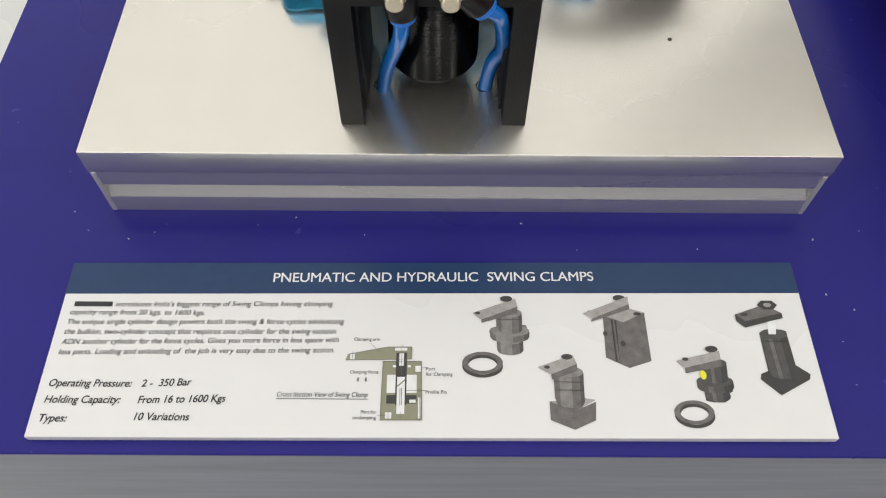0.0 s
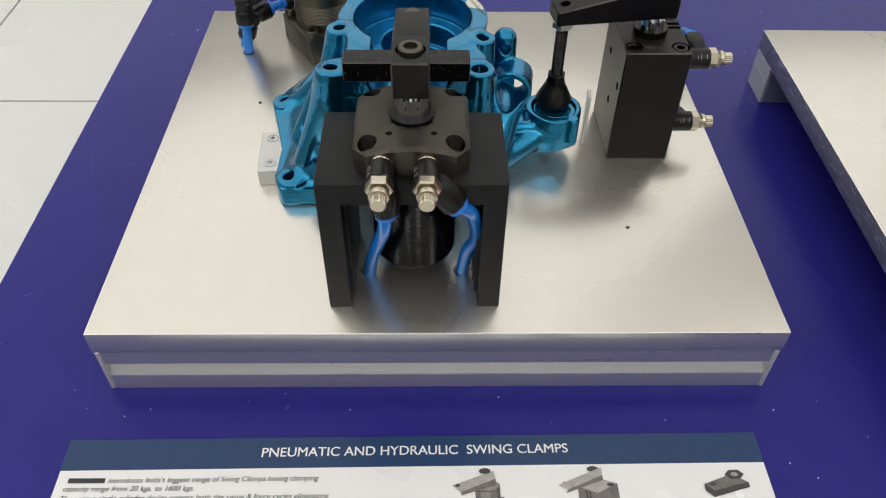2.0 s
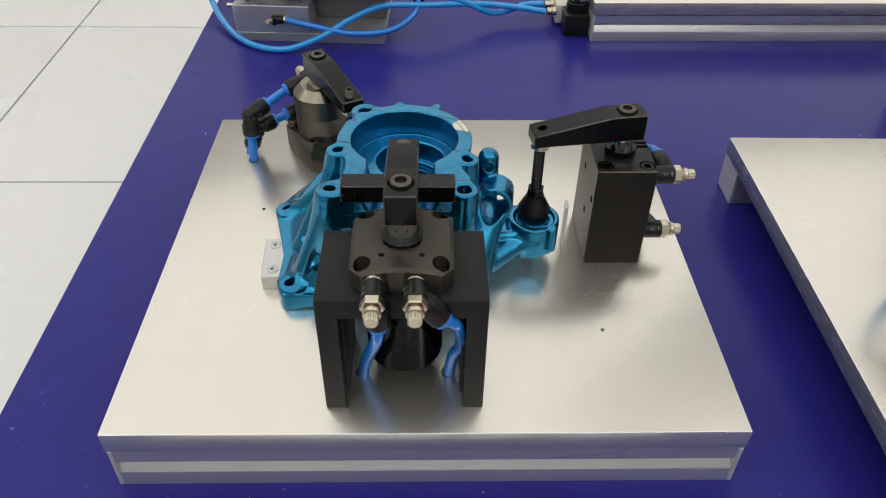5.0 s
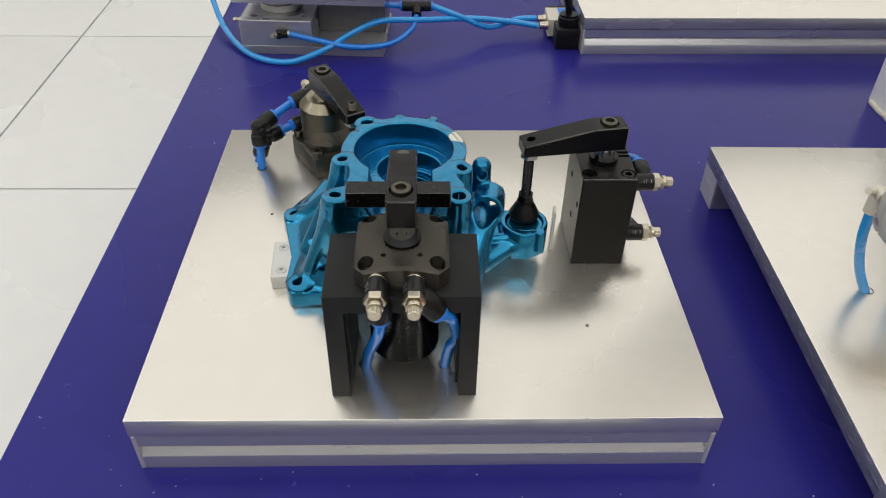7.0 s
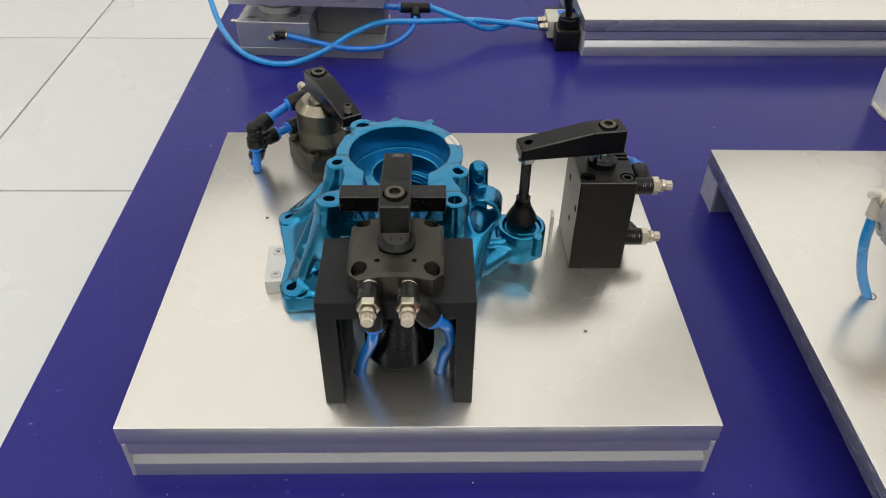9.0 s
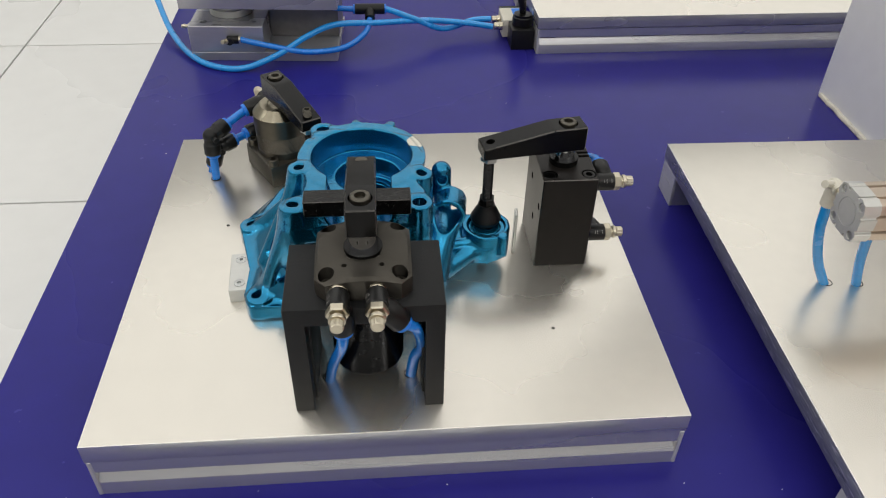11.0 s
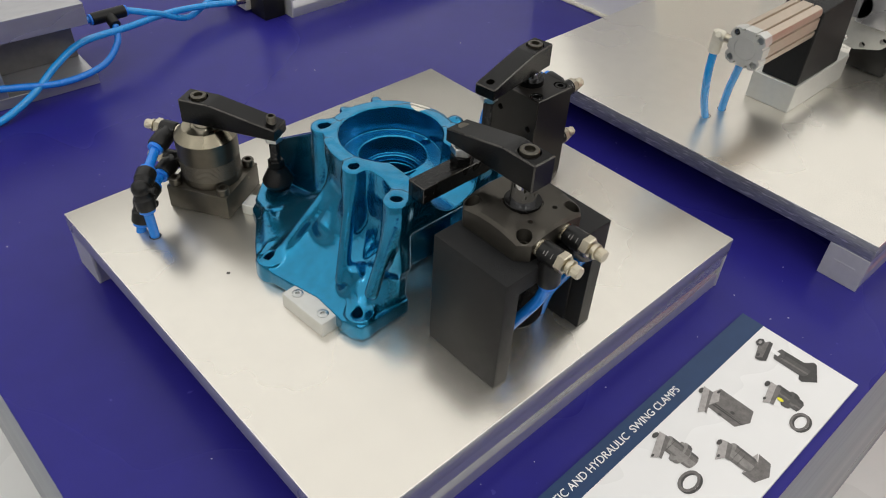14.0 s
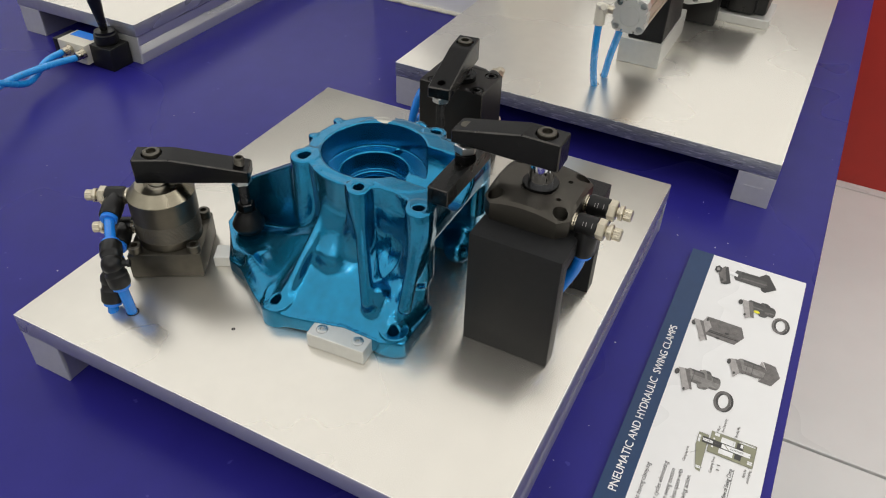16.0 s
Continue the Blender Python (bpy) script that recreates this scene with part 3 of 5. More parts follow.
# ---- round clamp on its square foot ----
CX, CY = -0.0975, 0.3350
clamp_c = thing("swing_clamp", pose(CX, CY, P), "gunmetal round swing clamp on a square foot, closed", "swing clamp", "swing clamps")
R_C = pose(0, 0, 0, 0, 0, 31)
part("foot", xf(box(-0.0282, 0.0282, -0.0282, 0.0282, 0.0, 0.0225, 0.0012, 2), R_C), GREY_STEEL, clamp_c, "square gunmetal foot block")
for sx in (-1, 1):
    for sy in (-1, 1):
        part("socket_screw", xf(lathe([(0, 0.0222), (0.0052, 0.0222), (0.0052, 0.0284), (0.0046, 0.0290), (0.0027, 0.0290), (0.0025, 0.0255), (0, 0.0255)], 24), R_C @ pose(sx * 0.0225, sy * 0.0225, 0)), GREY_STEEL, clamp_c)
prof = [(0, 0.0225), (0.0240, 0.0225)] + [(0.0250, 0.0228), (0.0250, 0.0295)] + threads(0.0252, 0.0298, 0.0450, 0.0012, 0.0004) + [(0.0255, 0.0452), (0.0255, 0.0635), (0, 0.0635)]
part("cylinder", lathe(prof, 64), DARK_GUN, clamp_c, "dark turned cylinder, threaded below")
part("shoulder", lathe([(0, 0.0636), (0.0254, 0.0636), (0.0254, 0.0642), (0.0180, 0.0720), (0.0112, 0.0720), (0.0104, 0.0712), (0, 0.0712)], 64), SHOULDER, clamp_c, "bright conical shoulder")
part("piston_rod", rod(0.0083, 0.070, 0.081, 32), CHROME, clamp_c, "bright chrome piston rod")
TURN_C, REACH_C = -60.0, 0.0634
ARM_C = 0.0770
arm_c = swing_arm(clamp_c, ARM_C, TURN_C, REACH_C)
cx, cy = REACH_C * math.cos(radians(TURN_C)), REACH_C * math.sin(radians(TURN_C))
pad_spindle(clamp_c, cx, cy, ARM_C, 0.0265)
part("spindle_top", xf(lathe([(0, 0.086)] + threads(0.0040, 0.086, 0.0945, 0.00125, 0.0005, 18) + [(0.0025, 0.0945), (0.0022, 0.092), (0, 0.092)], 18), pose(cx, cy, 0)), GREY_STEEL, arm_c, "threaded spindle end standing out of the arm")


def elbow(center, a, b, label="black push-in elbow between two blue hoses"):
    """Elbow fitting with one sleeve towards a and one towards b."""
    root = thing("elbow_fitting", pose(*center), label, "elbow fitting", "elbow fittings")
    inv = pose(*center).inverted()
    part("knuckle", lathe([(0, -0.0078), (0.004, -0.0066), (0.0070, -0.0035), (0.0078, 0.0), (0.0070, 0.0035), (0.004, 0.0066), (0, 0.0078)], 24), BLACK_PLASTIC, root)
    for q in (a, b):
        m = inv @ toward(center, q)
        part("sleeve", xf(lathe([(0, 0.0), (0.0068, 0.001), (0.0070, 0.007), (0.0080, 0.0085), (0.0080, 0.0175), (0.0074, 0.0185), (0, 0.0185)], 24), m), BLACK_PLASTIC, root)
        part("release_ring", xf(pipe(0.0066, 0.0038, 0.0180, 0.0212, 24), m), RING_BLUE, root, "blue release ring")
    d = inv @ toward(center, a)
    part("peg", xf(joined(rod(0.0022, 0, 0.0125, 12), pipe(0.0030, 0.001, 0.0105, 0.0128, 12)), pose(0, 0, 0, 90, 0, 35)), BLACK_PLASTIC, root)
    return root


E1 = (-0.1640, 0.3245, 0.0985)
E2 = (-0.1625, 0.3330, 0.0800)
for k, (zz, ax, ec, down) in enumerate(((0.114, 118, E1, (-0.165, 0.3165, 0.050)), (0.0865, 123, E2, (-0.1720, 0.3300, 0.050)))):
    d = Vector((math.cos(radians(ax)), math.sin(radians(ax)), 0))
    port = Vector((CX, CY, zz)) + d * 0.0250
    m = Matrix.Translation(port) @ pose(0, 0, 0, 0, 0, ax - 90)
    out = m @ Vector((0, 0.0098, 0))
    want = (Vector(ec) - out)
    loc = m.to_3x3().inverted() @ want
    lean = math.degrees(math.atan2(-loc.x, -loc.z))
    r_, e_ = flow_valve(m, lean, sleeve=0.022)
    elbow(ec, tuple(e_), down)
    hose([tuple(e_), tuple(e_.lerp(Vector(ec), 0.5)), tuple(Vector(ec).lerp(e_, 0.2))], "short straight blue hose between valve and elbow")
    hose([tuple(Vector(ec).lerp(Vector(down), 0.3)), tuple(Vector(ec).lerp(Vector(down), 0.65)), down], "short blue hose from an elbow down into the plate")
    if k == 0:
        hole_shade_ring(down[0], down[1], P)


# ---- blue gearbox housing, a casting built as blended solids in millimetres ----
def housing_mesh(h=1.0):
    x = np.arange(-136, 112, h, dtype=np.float32)[:, None, None]
    y = np.arange(104, 311, h, dtype=np.float32)[None, :, None]
    z = np.arange(53, 178, h, dtype=np.float32)[None, None, :]

    def smin(a, b, k):
        t = np.clip(0.5 + 0.5 * (b - a) / k, 0, 1)
        return b + (a - b) * t - k * t * (1 - t)

    def smax(a, b, k):
        return -smin(-a, -b, k)

    def post(cx, cy, r0, r1, z0, z1):
        """Upright round post, r0 at its foot z0, r1 at its top z1."""
        s = np.clip((z - z0) / (z1 - z0), 0, 1)
        d = np.sqrt((x - cx) ** 2 + (y - cy) ** 2) - (r0 + (r1 - r0) * s)
        return np.maximum(d, np.maximum(z0 - z, z - z1))

    def bar(a, b, ra, rb):
        """Round bar with spherical ends from a to b."""
        a, b = np.array(a, np.float32), np.array(b, np.float32)
        u = b - a
        t = np.clip(((x - a[0]) * u[0] + (y - a[1]) * u[1] + (z - a[2]) * u[2]) / float(u @ u), 0, 1)
        return np.sqrt((x - a[0] - t * u[0]) ** 2 + (y - a[1] - t * u[1]) ** 2 + (z - a[2] - t * u[2]) ** 2) - (ra + (rb - ra) * t)

    def drum(c, axis, r, l0, l1):
        """Round drum through c along a level axis, from l0 to l1 along it."""
        ax = np.array(axis, np.float32) / np.linalg.norm(axis)
        dx, dy, dz = x - c[0], y - c[1], z - c[2]
        al = dx * ax[0] + dy * ax[1] + dz * ax[2]
        return np.maximum(np.sqrt(np.maximum(dx * dx + dy * dy + dz * dz - al * al, 0)) - r, np.maximum(l0 - al, al - l1))

    def outline(pts):
        """Signed distance in plan to a closed outline."""
        X, Y = x[:, :, 0], y[:, :, 0]
        d = np.full(np.broadcast(X, Y).shape, 1e9, np.float32)
        inside = np.zeros(d.shape, bool)
        for (ax, ay), (bx_, by_) in zip(pts, pts[1:] + pts[:1]):
            ex, ey = bx_ - ax, by_ - ay
            t = np.clip(((X - ax) * ex + (Y - ay) * ey) / (ex * ex + ey * ey), 0, 1)
            d = np.minimum(d, (X - ax - t * ex) ** 2 + (Y - ay - t * ey) ** 2)
            if ey != 0:
                hit = ((ay > Y) != (by_ > Y)) & (X < ex * (Y - ay) / ey + ax)
                inside ^= hit
        d = np.sqrt(d)
        return np.where(inside, -d, d)[:, :, None].astype(np.float32)

    def slab(d, z0, z1):
        return np.maximum(d, np.maximum(z0 - z, z - z1))

    top = outline([(-50, 226), (-57, 208), (-58, 186), (-60, 174), (-59, 164), (-58, 150), (-61, 138), (-70, 130), (-71, 116), (30, 116), (30, 140), (24, 152), (28, 168), (30, 190), (20, 215), (-10, 228)])
    base = outline([(-106, 117), (-111, 130), (-110, 160), (-121, 205), (-123, 222), (-112, 240), (-96, 262), (-90, 280), (-64, 298), (-42, 298), (-36, 252), (0, 240), (30, 215), (40, 190), (38, 117)])
    s = 1 - (1 - np.clip((z - 67) / 57, 0, 1)) ** 1.45
    skirt = np.maximum(base * (1 - s) + top * s + 0.6, np.maximum(58 - z, z - 140))
    d = slab(top, 96, 158)
    d = smin(d, post(-17, 190, 47, 50.5, 96, 158), 3)
    d = smin(d, skirt, 7)
    d = smin(d, slab(base - 3.0, 57, 69), 5)
    # front belly under the split face, hollow below
    under = np.maximum(slab(outline([(-62, 100), (70, 100), (16, 118), (12, 150), (-60, 150)]), 40, 150), z - 98 - 0.9 * np.clip(150 - y, 0, 40))
    d = smax(d, -under, 4)
    d = smin(d, np.maximum(bar((-22, 158, 138), (-14, 158, 138), 40, 40), z - 158), 4)
    # lugs round the top face
    for cx, cy, r in ((-49, 231, 10.5), (-65, 174, 8.5), (-66.5, 125, 9.5), (28.5, 162, 8.5), (25, 124, 9.5)):
        d = smin(d, post(cx, cy, r + 1.5, r, 100, 158), 3)
    for cx, cy, r in ((7, 238, 4), (-22, 242, 3.5), (-59, 212, 3)):
        d = smin(d, post(cx, cy, r, r, 140, 158), 2)
    # foot lugs
    for cx, cy in ((-117, 217), (-101, 125)):
        d = smin(d, post(cx, cy, 10.5, 10, 55, 72), 4)
    # ribs down the skirt
    for a, b, ra, rb, k in (((-57, 204, 132), (-112, 214, 71), 2.5, 4.5, 11), ((-68, 172, 148), (-98, 149, 86), 4.5, 5.0, 10), ((-70, 121, 150), (-92, 122, 88), 5.0, 5.0, 9), ((-106, 232, 70), (-92, 258, 76), 3, 4, 15), ((-60, 191, 112), (-77, 192, 98), 10, 8, 15), ((-88, 146, 90), (-92, 146, 76), 6, 6, 6)):
        d = smin(d, bar(a, b, ra, rb), k)
    # ledge under the round clamp's pad and the wall behind it
    d = smin(d, slab(outline([(-92, 262), (-90, 279), (-64, 304), (-46, 308), (-42, 248), (-66, 246)]), 57, 79.5), 4)
    d = smin(d, np.maximum(slab(outline([(-53, 305), (-47, 307), (-41, 236), (-50, 236)]), 60, 150), z - (150 - 0.60 * (y - 236))), 4)
    # ear with its neck
    d = smin(d, slab(outline([(30, 206), (70, 200), (100, 190), (101, 168), (84, 159), (64, 162), (46, 152), (24, 140)]), 66, 80), 6)
    d = smin(d, bar((36, 203, 84), (80, 198, 84), 4, 4), 4)
    d = smin(d, bar((46, 164, 84), (74, 167, 85), 4.5, 4), 4)
    d = smin(d, post(84, 179, 20, 20, 68, 93), 3)
    for cx, cy in ((86, 200), (96, 162)):
        d = smin(d, post(cx, cy, 4.5, 4.2, 74, 94), 2)
    d = smin(d, bar((74, 168, 76), (22, 132, 68), 8, 11), 5)
    # horn post and the tube beside it
    d = smin(d, bar((45, 182, 96), (46, 186, 143), 9.5, 8), 4)
    d = smin(d, drum((50, 162, 119), (0.15, 1, 0), 14, -4, 18), 3)
    d = smin(d, bar((44, 160, 104), (32, 132, 78), 14, 15), 6)
    d = smin(d, bar((32, 132, 76), (6, 128, 70), 15, 12), 6)
    # openings
    for cut, k in (
        (slab(np.sqrt((x + 17) ** 2 + (y - 190) ** 2) - 39.5, 137, 200), 1.2),
        (slab(np.sqrt((x + 13) ** 2 + (y - 193) ** 2) - 25.5, 121, 200), 1.0),
        (slab(np.sqrt((x + 13) ** 2 + (y - 193) ** 2) - 21.5, 116, 200), 0.8),
        (slab(np.sqrt((x + 13) ** 2 + (y - 193) ** 2) - 18.5, 64, 200), 0.8),
        (drum((-19, 100, 158), (0, 1, 0), 24, 0, 66), 1.2),
        (drum((50, 162, 119), (0.15, 1, 0), 9.8, -20, 20), 1.0),
        (drum((46, 176, 139), (0, 1, 0), 3.4, -12, 9), 0.6),
        (slab(np.sqrt((x - 84) ** 2 + (y - 179) ** 2) - 15.5, 89.5, 200), 0.8),
        (slab(np.sqrt((x - 84) ** 2 + (y - 179) ** 2) - 5, 60, 200), 0.6),
        (slab(np.sqrt((x - 18) ** 2 + (y - 190) ** 2) - 3.6, 131, 200), 0.8),
    ):
        d = smax(d, -cut, k)
    for cx, cy, r, zb, zt in ((-49, 231, 4.8, 128, 200), (-65, 174, 3.8, 128, 200), (-66.5, 125, 4.0, 128, 200), (28.5, 162, 3.8, 128, 200), (25, 124, 5.0, 128, 200), (-117, 217, 3.8, 50, 80), (-103, 125, 3.8, 50, 80)):
        d = smax(d, -(slab(np.sqrt((x - cx) ** 2 + (y - cy) ** 2) - r, zb, zt) + 0 * x), 0.8)
    d = np.maximum(d, z - 168.5)
    f = np.broadcast_to(d, (x.shape[0], y.shape[1], z.shape[2]))
    return net(np.ascontiguousarray(f), (-136, 104, 53), h)


def net(f, origin, h):
    """Skin of the region where f is below zero, by naive surface nets."""
    n = np.array(f.shape) - 1
    neg = f < 0
    count = sum(neg[a:a + n[0], b:b + n[1], c:c + n[2]].astype(np.int8) for a in (0, 1) for b in (0, 1) for c in (0, 1))
    cells = np.argwhere((count > 0) & (count < 8))
    index = np.full(tuple(n), -1, np.int32)
    index[tuple(cells.T)] = np.arange(len(cells))
    at, hits = np.zeros((len(cells), 3)), np.zeros(len(cells))
    for axis in range(3):
        u, v = [i for i in range(3) if i != axis]
        for p in (0, 1):
            for q in (0, 1):
                a = cells.copy()
                a[:, u] += p
                a[:, v] += q
                b = a.copy()
                b[:, axis] += 1
                fa, fb = f[tuple(a.T)], f[tuple(b.T)]
                on = (fa < 0) != (fb < 0)
                t = fa[on] / (fa[on] - fb[on])
                at[on] += a[on]
                at[on, axis] += t
                hits[on] += 1
    verts = (at / hits[:, None]) * h + np.array(origin)
    faces = []
    for axis in range(3):
        u, v = (axis + 1) % 3, (axis + 2) % 3
        lo = [slice(None)] * 3
        lo[axis] = slice(0, -1)
        hi = [slice(None)] * 3
        hi[axis] = slice(1, None)
        a, b = neg[tuple(lo)], neg[tuple(hi)]
        e = np.argwhere(a != b)
        e = e[(e[:, u] > 0) & (e[:, v] > 0) & (e[:, u] < n[u]) & (e[:, v] < n[v])]
        out = a[tuple(e.T)]
        quad = []
        for p, q in ((1, 1), (0, 1), (0, 0), (1, 0)):
            c = e.copy()
            c[:, u] -= p
            c[:, v] -= q
            quad.append(index[tuple(c.T)])
        quad = np.stack(quad, 1)
        quad[~out] = quad[~out][:, ::-1]
        faces.append(quad)
    me = bpy.data.meshes.new("gearbox_housing")
    me.from_pydata((verts * 0.001).tolist(), [], np.concatenate(faces).tolist())
    me.update()
    for p in me.polygons:
        p.use_smooth = True
    return me


housing_me = housing_mesh()
housing_me.materials.append(CANDY_BLUE)
housing = thing("gearbox_housing", pose(0, 0, 0), "metallic blue lacquered cast gearbox housing with a flaked rim, clamped down", "gearbox housing")
casting = new("casting", housing_me)
casting.parent = housing
part("bearing_insert", xf(joined(pipe(0.0150, 0.0120, 0, 0.0012, 36), pipe(0.0112, 0.0052, 0, 0.0016, 36)), pose(0.0845, 0.1785, 0.0897)), CANDY_BLUE, housing, "blue ringed bearing seat in the ear")
part("seal_ring", xf(joined(pipe(0.0212, 0.0190, 0, 0.0016, 48), pipe(0.0250, 0.0226, 0.003, 0.0046, 48)), pose(-0.013, 0.193, 0.1165)), CANDY_BLUE, housing, "stepped ring in the bore")

# ---- aluminium locating blocks ----
def locating_block(m, w, d, h, screws, label):
    root = thing("locating_block", m, label, "locating block", "locating blocks")
    part("block", carve(box(-w / 2, w / 2, -d / 2, d / 2, 0, h, 0.0005, 1), *[xf(rod(0.00445, h - 0.0016, h + 0.01, 28), pose(sx, 0, 0)) for sx in screws]) if screws else box(-w / 2, w / 2, -d / 2, d / 2, 0, h, 0.0005, 1), ANODISED, root)
    for sx in screws:
        part("screw", xf(lathe([(0, h - 0.0016), (0.0043, h - 0.0016), (0.0043, h + 0.0002), (0.0038, h + 0.0004), (0.0017, h + 0.0004), (0.0015, h - 0.0008), (0, h - 0.0008)], 24), pose(sx, 0, 0.0001)), ZINC, root, "flush socket screw")
    return root


locating_block(pose(-0.1205, 0.1592, P, 0, 0, -86), 0.046, 0.0165, 0.0130, (-0.0145, 0.0145), "small aluminium locating block with two screws beside the housing")
locating_block(pose(-0.0800, 0.2880, P, 0, 0, -62), 0.030, 0.016, 0.0100, (), "low aluminium locating block under the housing's rear corner")
locating_block(pose(0.1110, 0.1900, P, 0, 0, 84), 0.011, 0.0025, 0.042, (), "thin upright aluminium stop beside the housing ear")

# ---- sign board ----
sign = thing("sign_board", pose(-0.0145, -0.0902, 0, 0, 0, 0.42), "white printed foam sign board with navy heading on the counter", "sign")
SZ = 0.0048
board = part("board", prism([(-0.2051, 0.0517), (0.2059, 0.0517), (0.2051, -0.0523), (-0.2049, -0.0503)], 0.0, SZ, 0.0003, 1), SIGN_WHITE, sign)
part("heading_band", prism([(-0.2051, 0.0517), (0.2059, 0.0517), (0.2057, 0.0317), (-0.2053, 0.0317)], SZ - 0.001, SZ + 0.00012), SIGN_NAVY, board, "navy blue heading band")
PRINT = SZ + 0.0002


def lettering(body, a, b, cap, mat, slant=0.0, lift=0.0, bold=0.0):
    """One line of print from a to b along its baseline."""
    cu = bpy.data.curves.new("lettering", "FONT")
    cu.body, cu.size, cu.shear, cu.extrude, cu.offset = body, 1.0, slant, 0.0, bold
    tmp = new("tmp", cu)
    me = bpy.data.meshes.new_from_object(tmp.evaluated_get(bpy.context.evaluated_depsgraph_get()))
    bpy.data.objects.remove(tmp)
    bpy.data.curves.remove(cu)
    me.name = "lettering"
    xs = [v.co.x for v in me.vertices]
    a, b = Vector((*a, 0)), Vector((*b, 0))
    sx = (b - a).length / (max(xs) - min(xs))
    sy = cap / 0.70
    ang = math.atan2(b.y - a.y, b.x - a.x)
    m = Matrix.Translation((a.x, a.y, PRINT + 0.00006 + lift)) @ Matrix.Rotation(ang, 4, "Z") @ Matrix.Diagonal((sx, sy, 1, 1)) @ Matrix.Translation((-min(xs), 0, 0))
    me.transform(m)
    me.materials.append(mat)
    ob = new("lettering", me)
    ob.parent = board
    return ob


lettering("PNEUMATIC AND HYDRAULIC  SWING CLAMPS", (-0.0902, 0.0389), (0.0908, 0.0395), 0.0060, INK_WHITE, 0, 0.0001, 0.0)
lettering("PNEUMATIC AND HYDRAULIC  SWING CLAMPS", (-0.0900, 0.0390), (0.0910, 0.0396), 0.0060, INK_WHITE, 0, 0.00014, 0.0)
ink_bar = part("name_bar", prism([(-0.1983, 0.0237), (-0.1773, 0.0235), (-0.1773, 0.0265), (-0.1983, 0.0267)], PRINT, PRINT + 0.0001), INK_BLACK, board, "dark bar in place of a name")
for body, a, b in (
    ("introduces India's biggest range of Swing Clamps having clamping", (-0.1753, 0.0235), (-0.0553, 0.0236)),
    ("capacity range from 20 kgs. to 1600 kgs.", (-0.1994, 0.0187), (-0.1254, 0.0181)),
    ("The unique single cylinder design powers both the swing & force cycles eliminating", (-0.1994, 0.0127), (-0.0484, 0.0126)),
    ("the bulkier, two-cylinder concept that requires one cylinder for the swing motion", (-0.1995, 0.0067), (-0.0525, 0.0066)),
    ("ADN another cylinder for the force cycles. Gives you more force in less space with", (-0.1995, 0.0007), (-0.0505, 0.0016)),
    ("less parts. Loading and unloading of  the job is very easy due to the swing action.", (-0.1995, -0.0053), (-0.0525, -0.0044)),
):
    lettering(body, a, b, 0.0032, INK_BLACK, 0.18, 0, 0.001)
for body, a, b in (
    ("Operating Pressure:", (-0.1997, -0.0233), (-0.1567, -0.0237)), ("2 -  350 Bar", (-0.1517, -0.0237), (-0.1257, -0.0229)),
    ("Holding Capacity:", (-0.1997, -0.0323), (-0.1607, -0.0326)), ("From 16 to 1600 Kgs", (-0.1517, -0.0327), (-0.1067, -0.0320)),
    ("Types:", (-0.1998, -0.0423), (-0.1858, -0.0424)), ("10 Variations", (-0.1518, -0.0417), (-0.1238, -0.0419)),
):
    lettering(body, a, b, 0.0040, INK_BLACK, 0.18, 0, 0.014)
lettering("Cross Section View of Swing Clamp", (-0.0807, -0.0292), (-0.0337, -0.0296), 0.0027, INK_BLACK, 0.18, 0, 0.006)
part("underline", prism([(-0.0807, -0.0305), (-0.0337, -0.0309), (-0.0337, -0.0306), (-0.0807, -0.0302)], PRINT, PRINT + 0.0001), INK_BLACK, board)
for body, a, b in (
    ("Clamping arm", (-0.0425, 0.0025), (-0.0285, 0.0024)), ("Clamping Force", (-0.0436, -0.0165), (-0.0286, -0.0166)), ("Port", (-0.0036, -0.0148), (0.0014, -0.0148)),
    ("for Clamping", (-0.0036, -0.0178), (0.0104, -0.0179)), ("Profile Pin", (-0.0037, -0.0278), (0.0073, -0.0279)), ("Port for", (-0.0368, -0.0385), (-0.0288, -0.0386)), ("unclamping", (-0.0408, -0.0415), (-0.0288, -0.0416)),
):
    lettering(body, a, b, 0.0019, INK_GREY, 0, 0, 0.01)


def printed(name, mat, *shapes, lift=0.0):
    """Flat print: closed outlines in the board's plan."""
    for i_, s_ in enumerate(shapes):
        part(name, prism(s_, PRINT + lift, PRINT + lift + 0.00006 + 0.00001 * i_), mat, board)


def quad(a, b, c, d):
    return [a, b, c, d]


def oval(c, rx, ry, n=28, a0=0.0):
    return [(c[0] + rx * math.cos(2 * math.pi * i / n + a0), c[1] + ry * math.sin(2 * math.pi * i / n + a0)) for i in range(n)]


def printed_ring(c, rx, ry, mat, up=0.0001):
    bm = bmesh.new()
    n = 36
    rows = [[bm.verts.new((c[0] + k * rx * math.cos(2 * math.pi * i / n), c[1] + k * ry * math.sin(2 * math.pi * i / n), PRINT + up)) for i in range(n)] for k in (1.0, 0.72)]
    for i in range(n):
        bm.faces.new((rows[0][i], rows[0][(i + 1) % n], rows[1][(i + 1) % n], rows[1][i]))
    part("printed_ring", bm, mat, board)


def stroke(a, b, w, mat, lift=0.0003, name="printed_line"):
    """One thin printed line from a to b."""
    u = (Vector(b) - Vector(a)).normalized() * (w / 2)
    printed(name, mat, [(a[0] - u.y, a[1] + u.x), (a[0] + u.y, a[1] - u.x), (b[0] + u.y, b[1] - u.x), (b[0] - u.y, b[1] + u.x)], lift=lift)


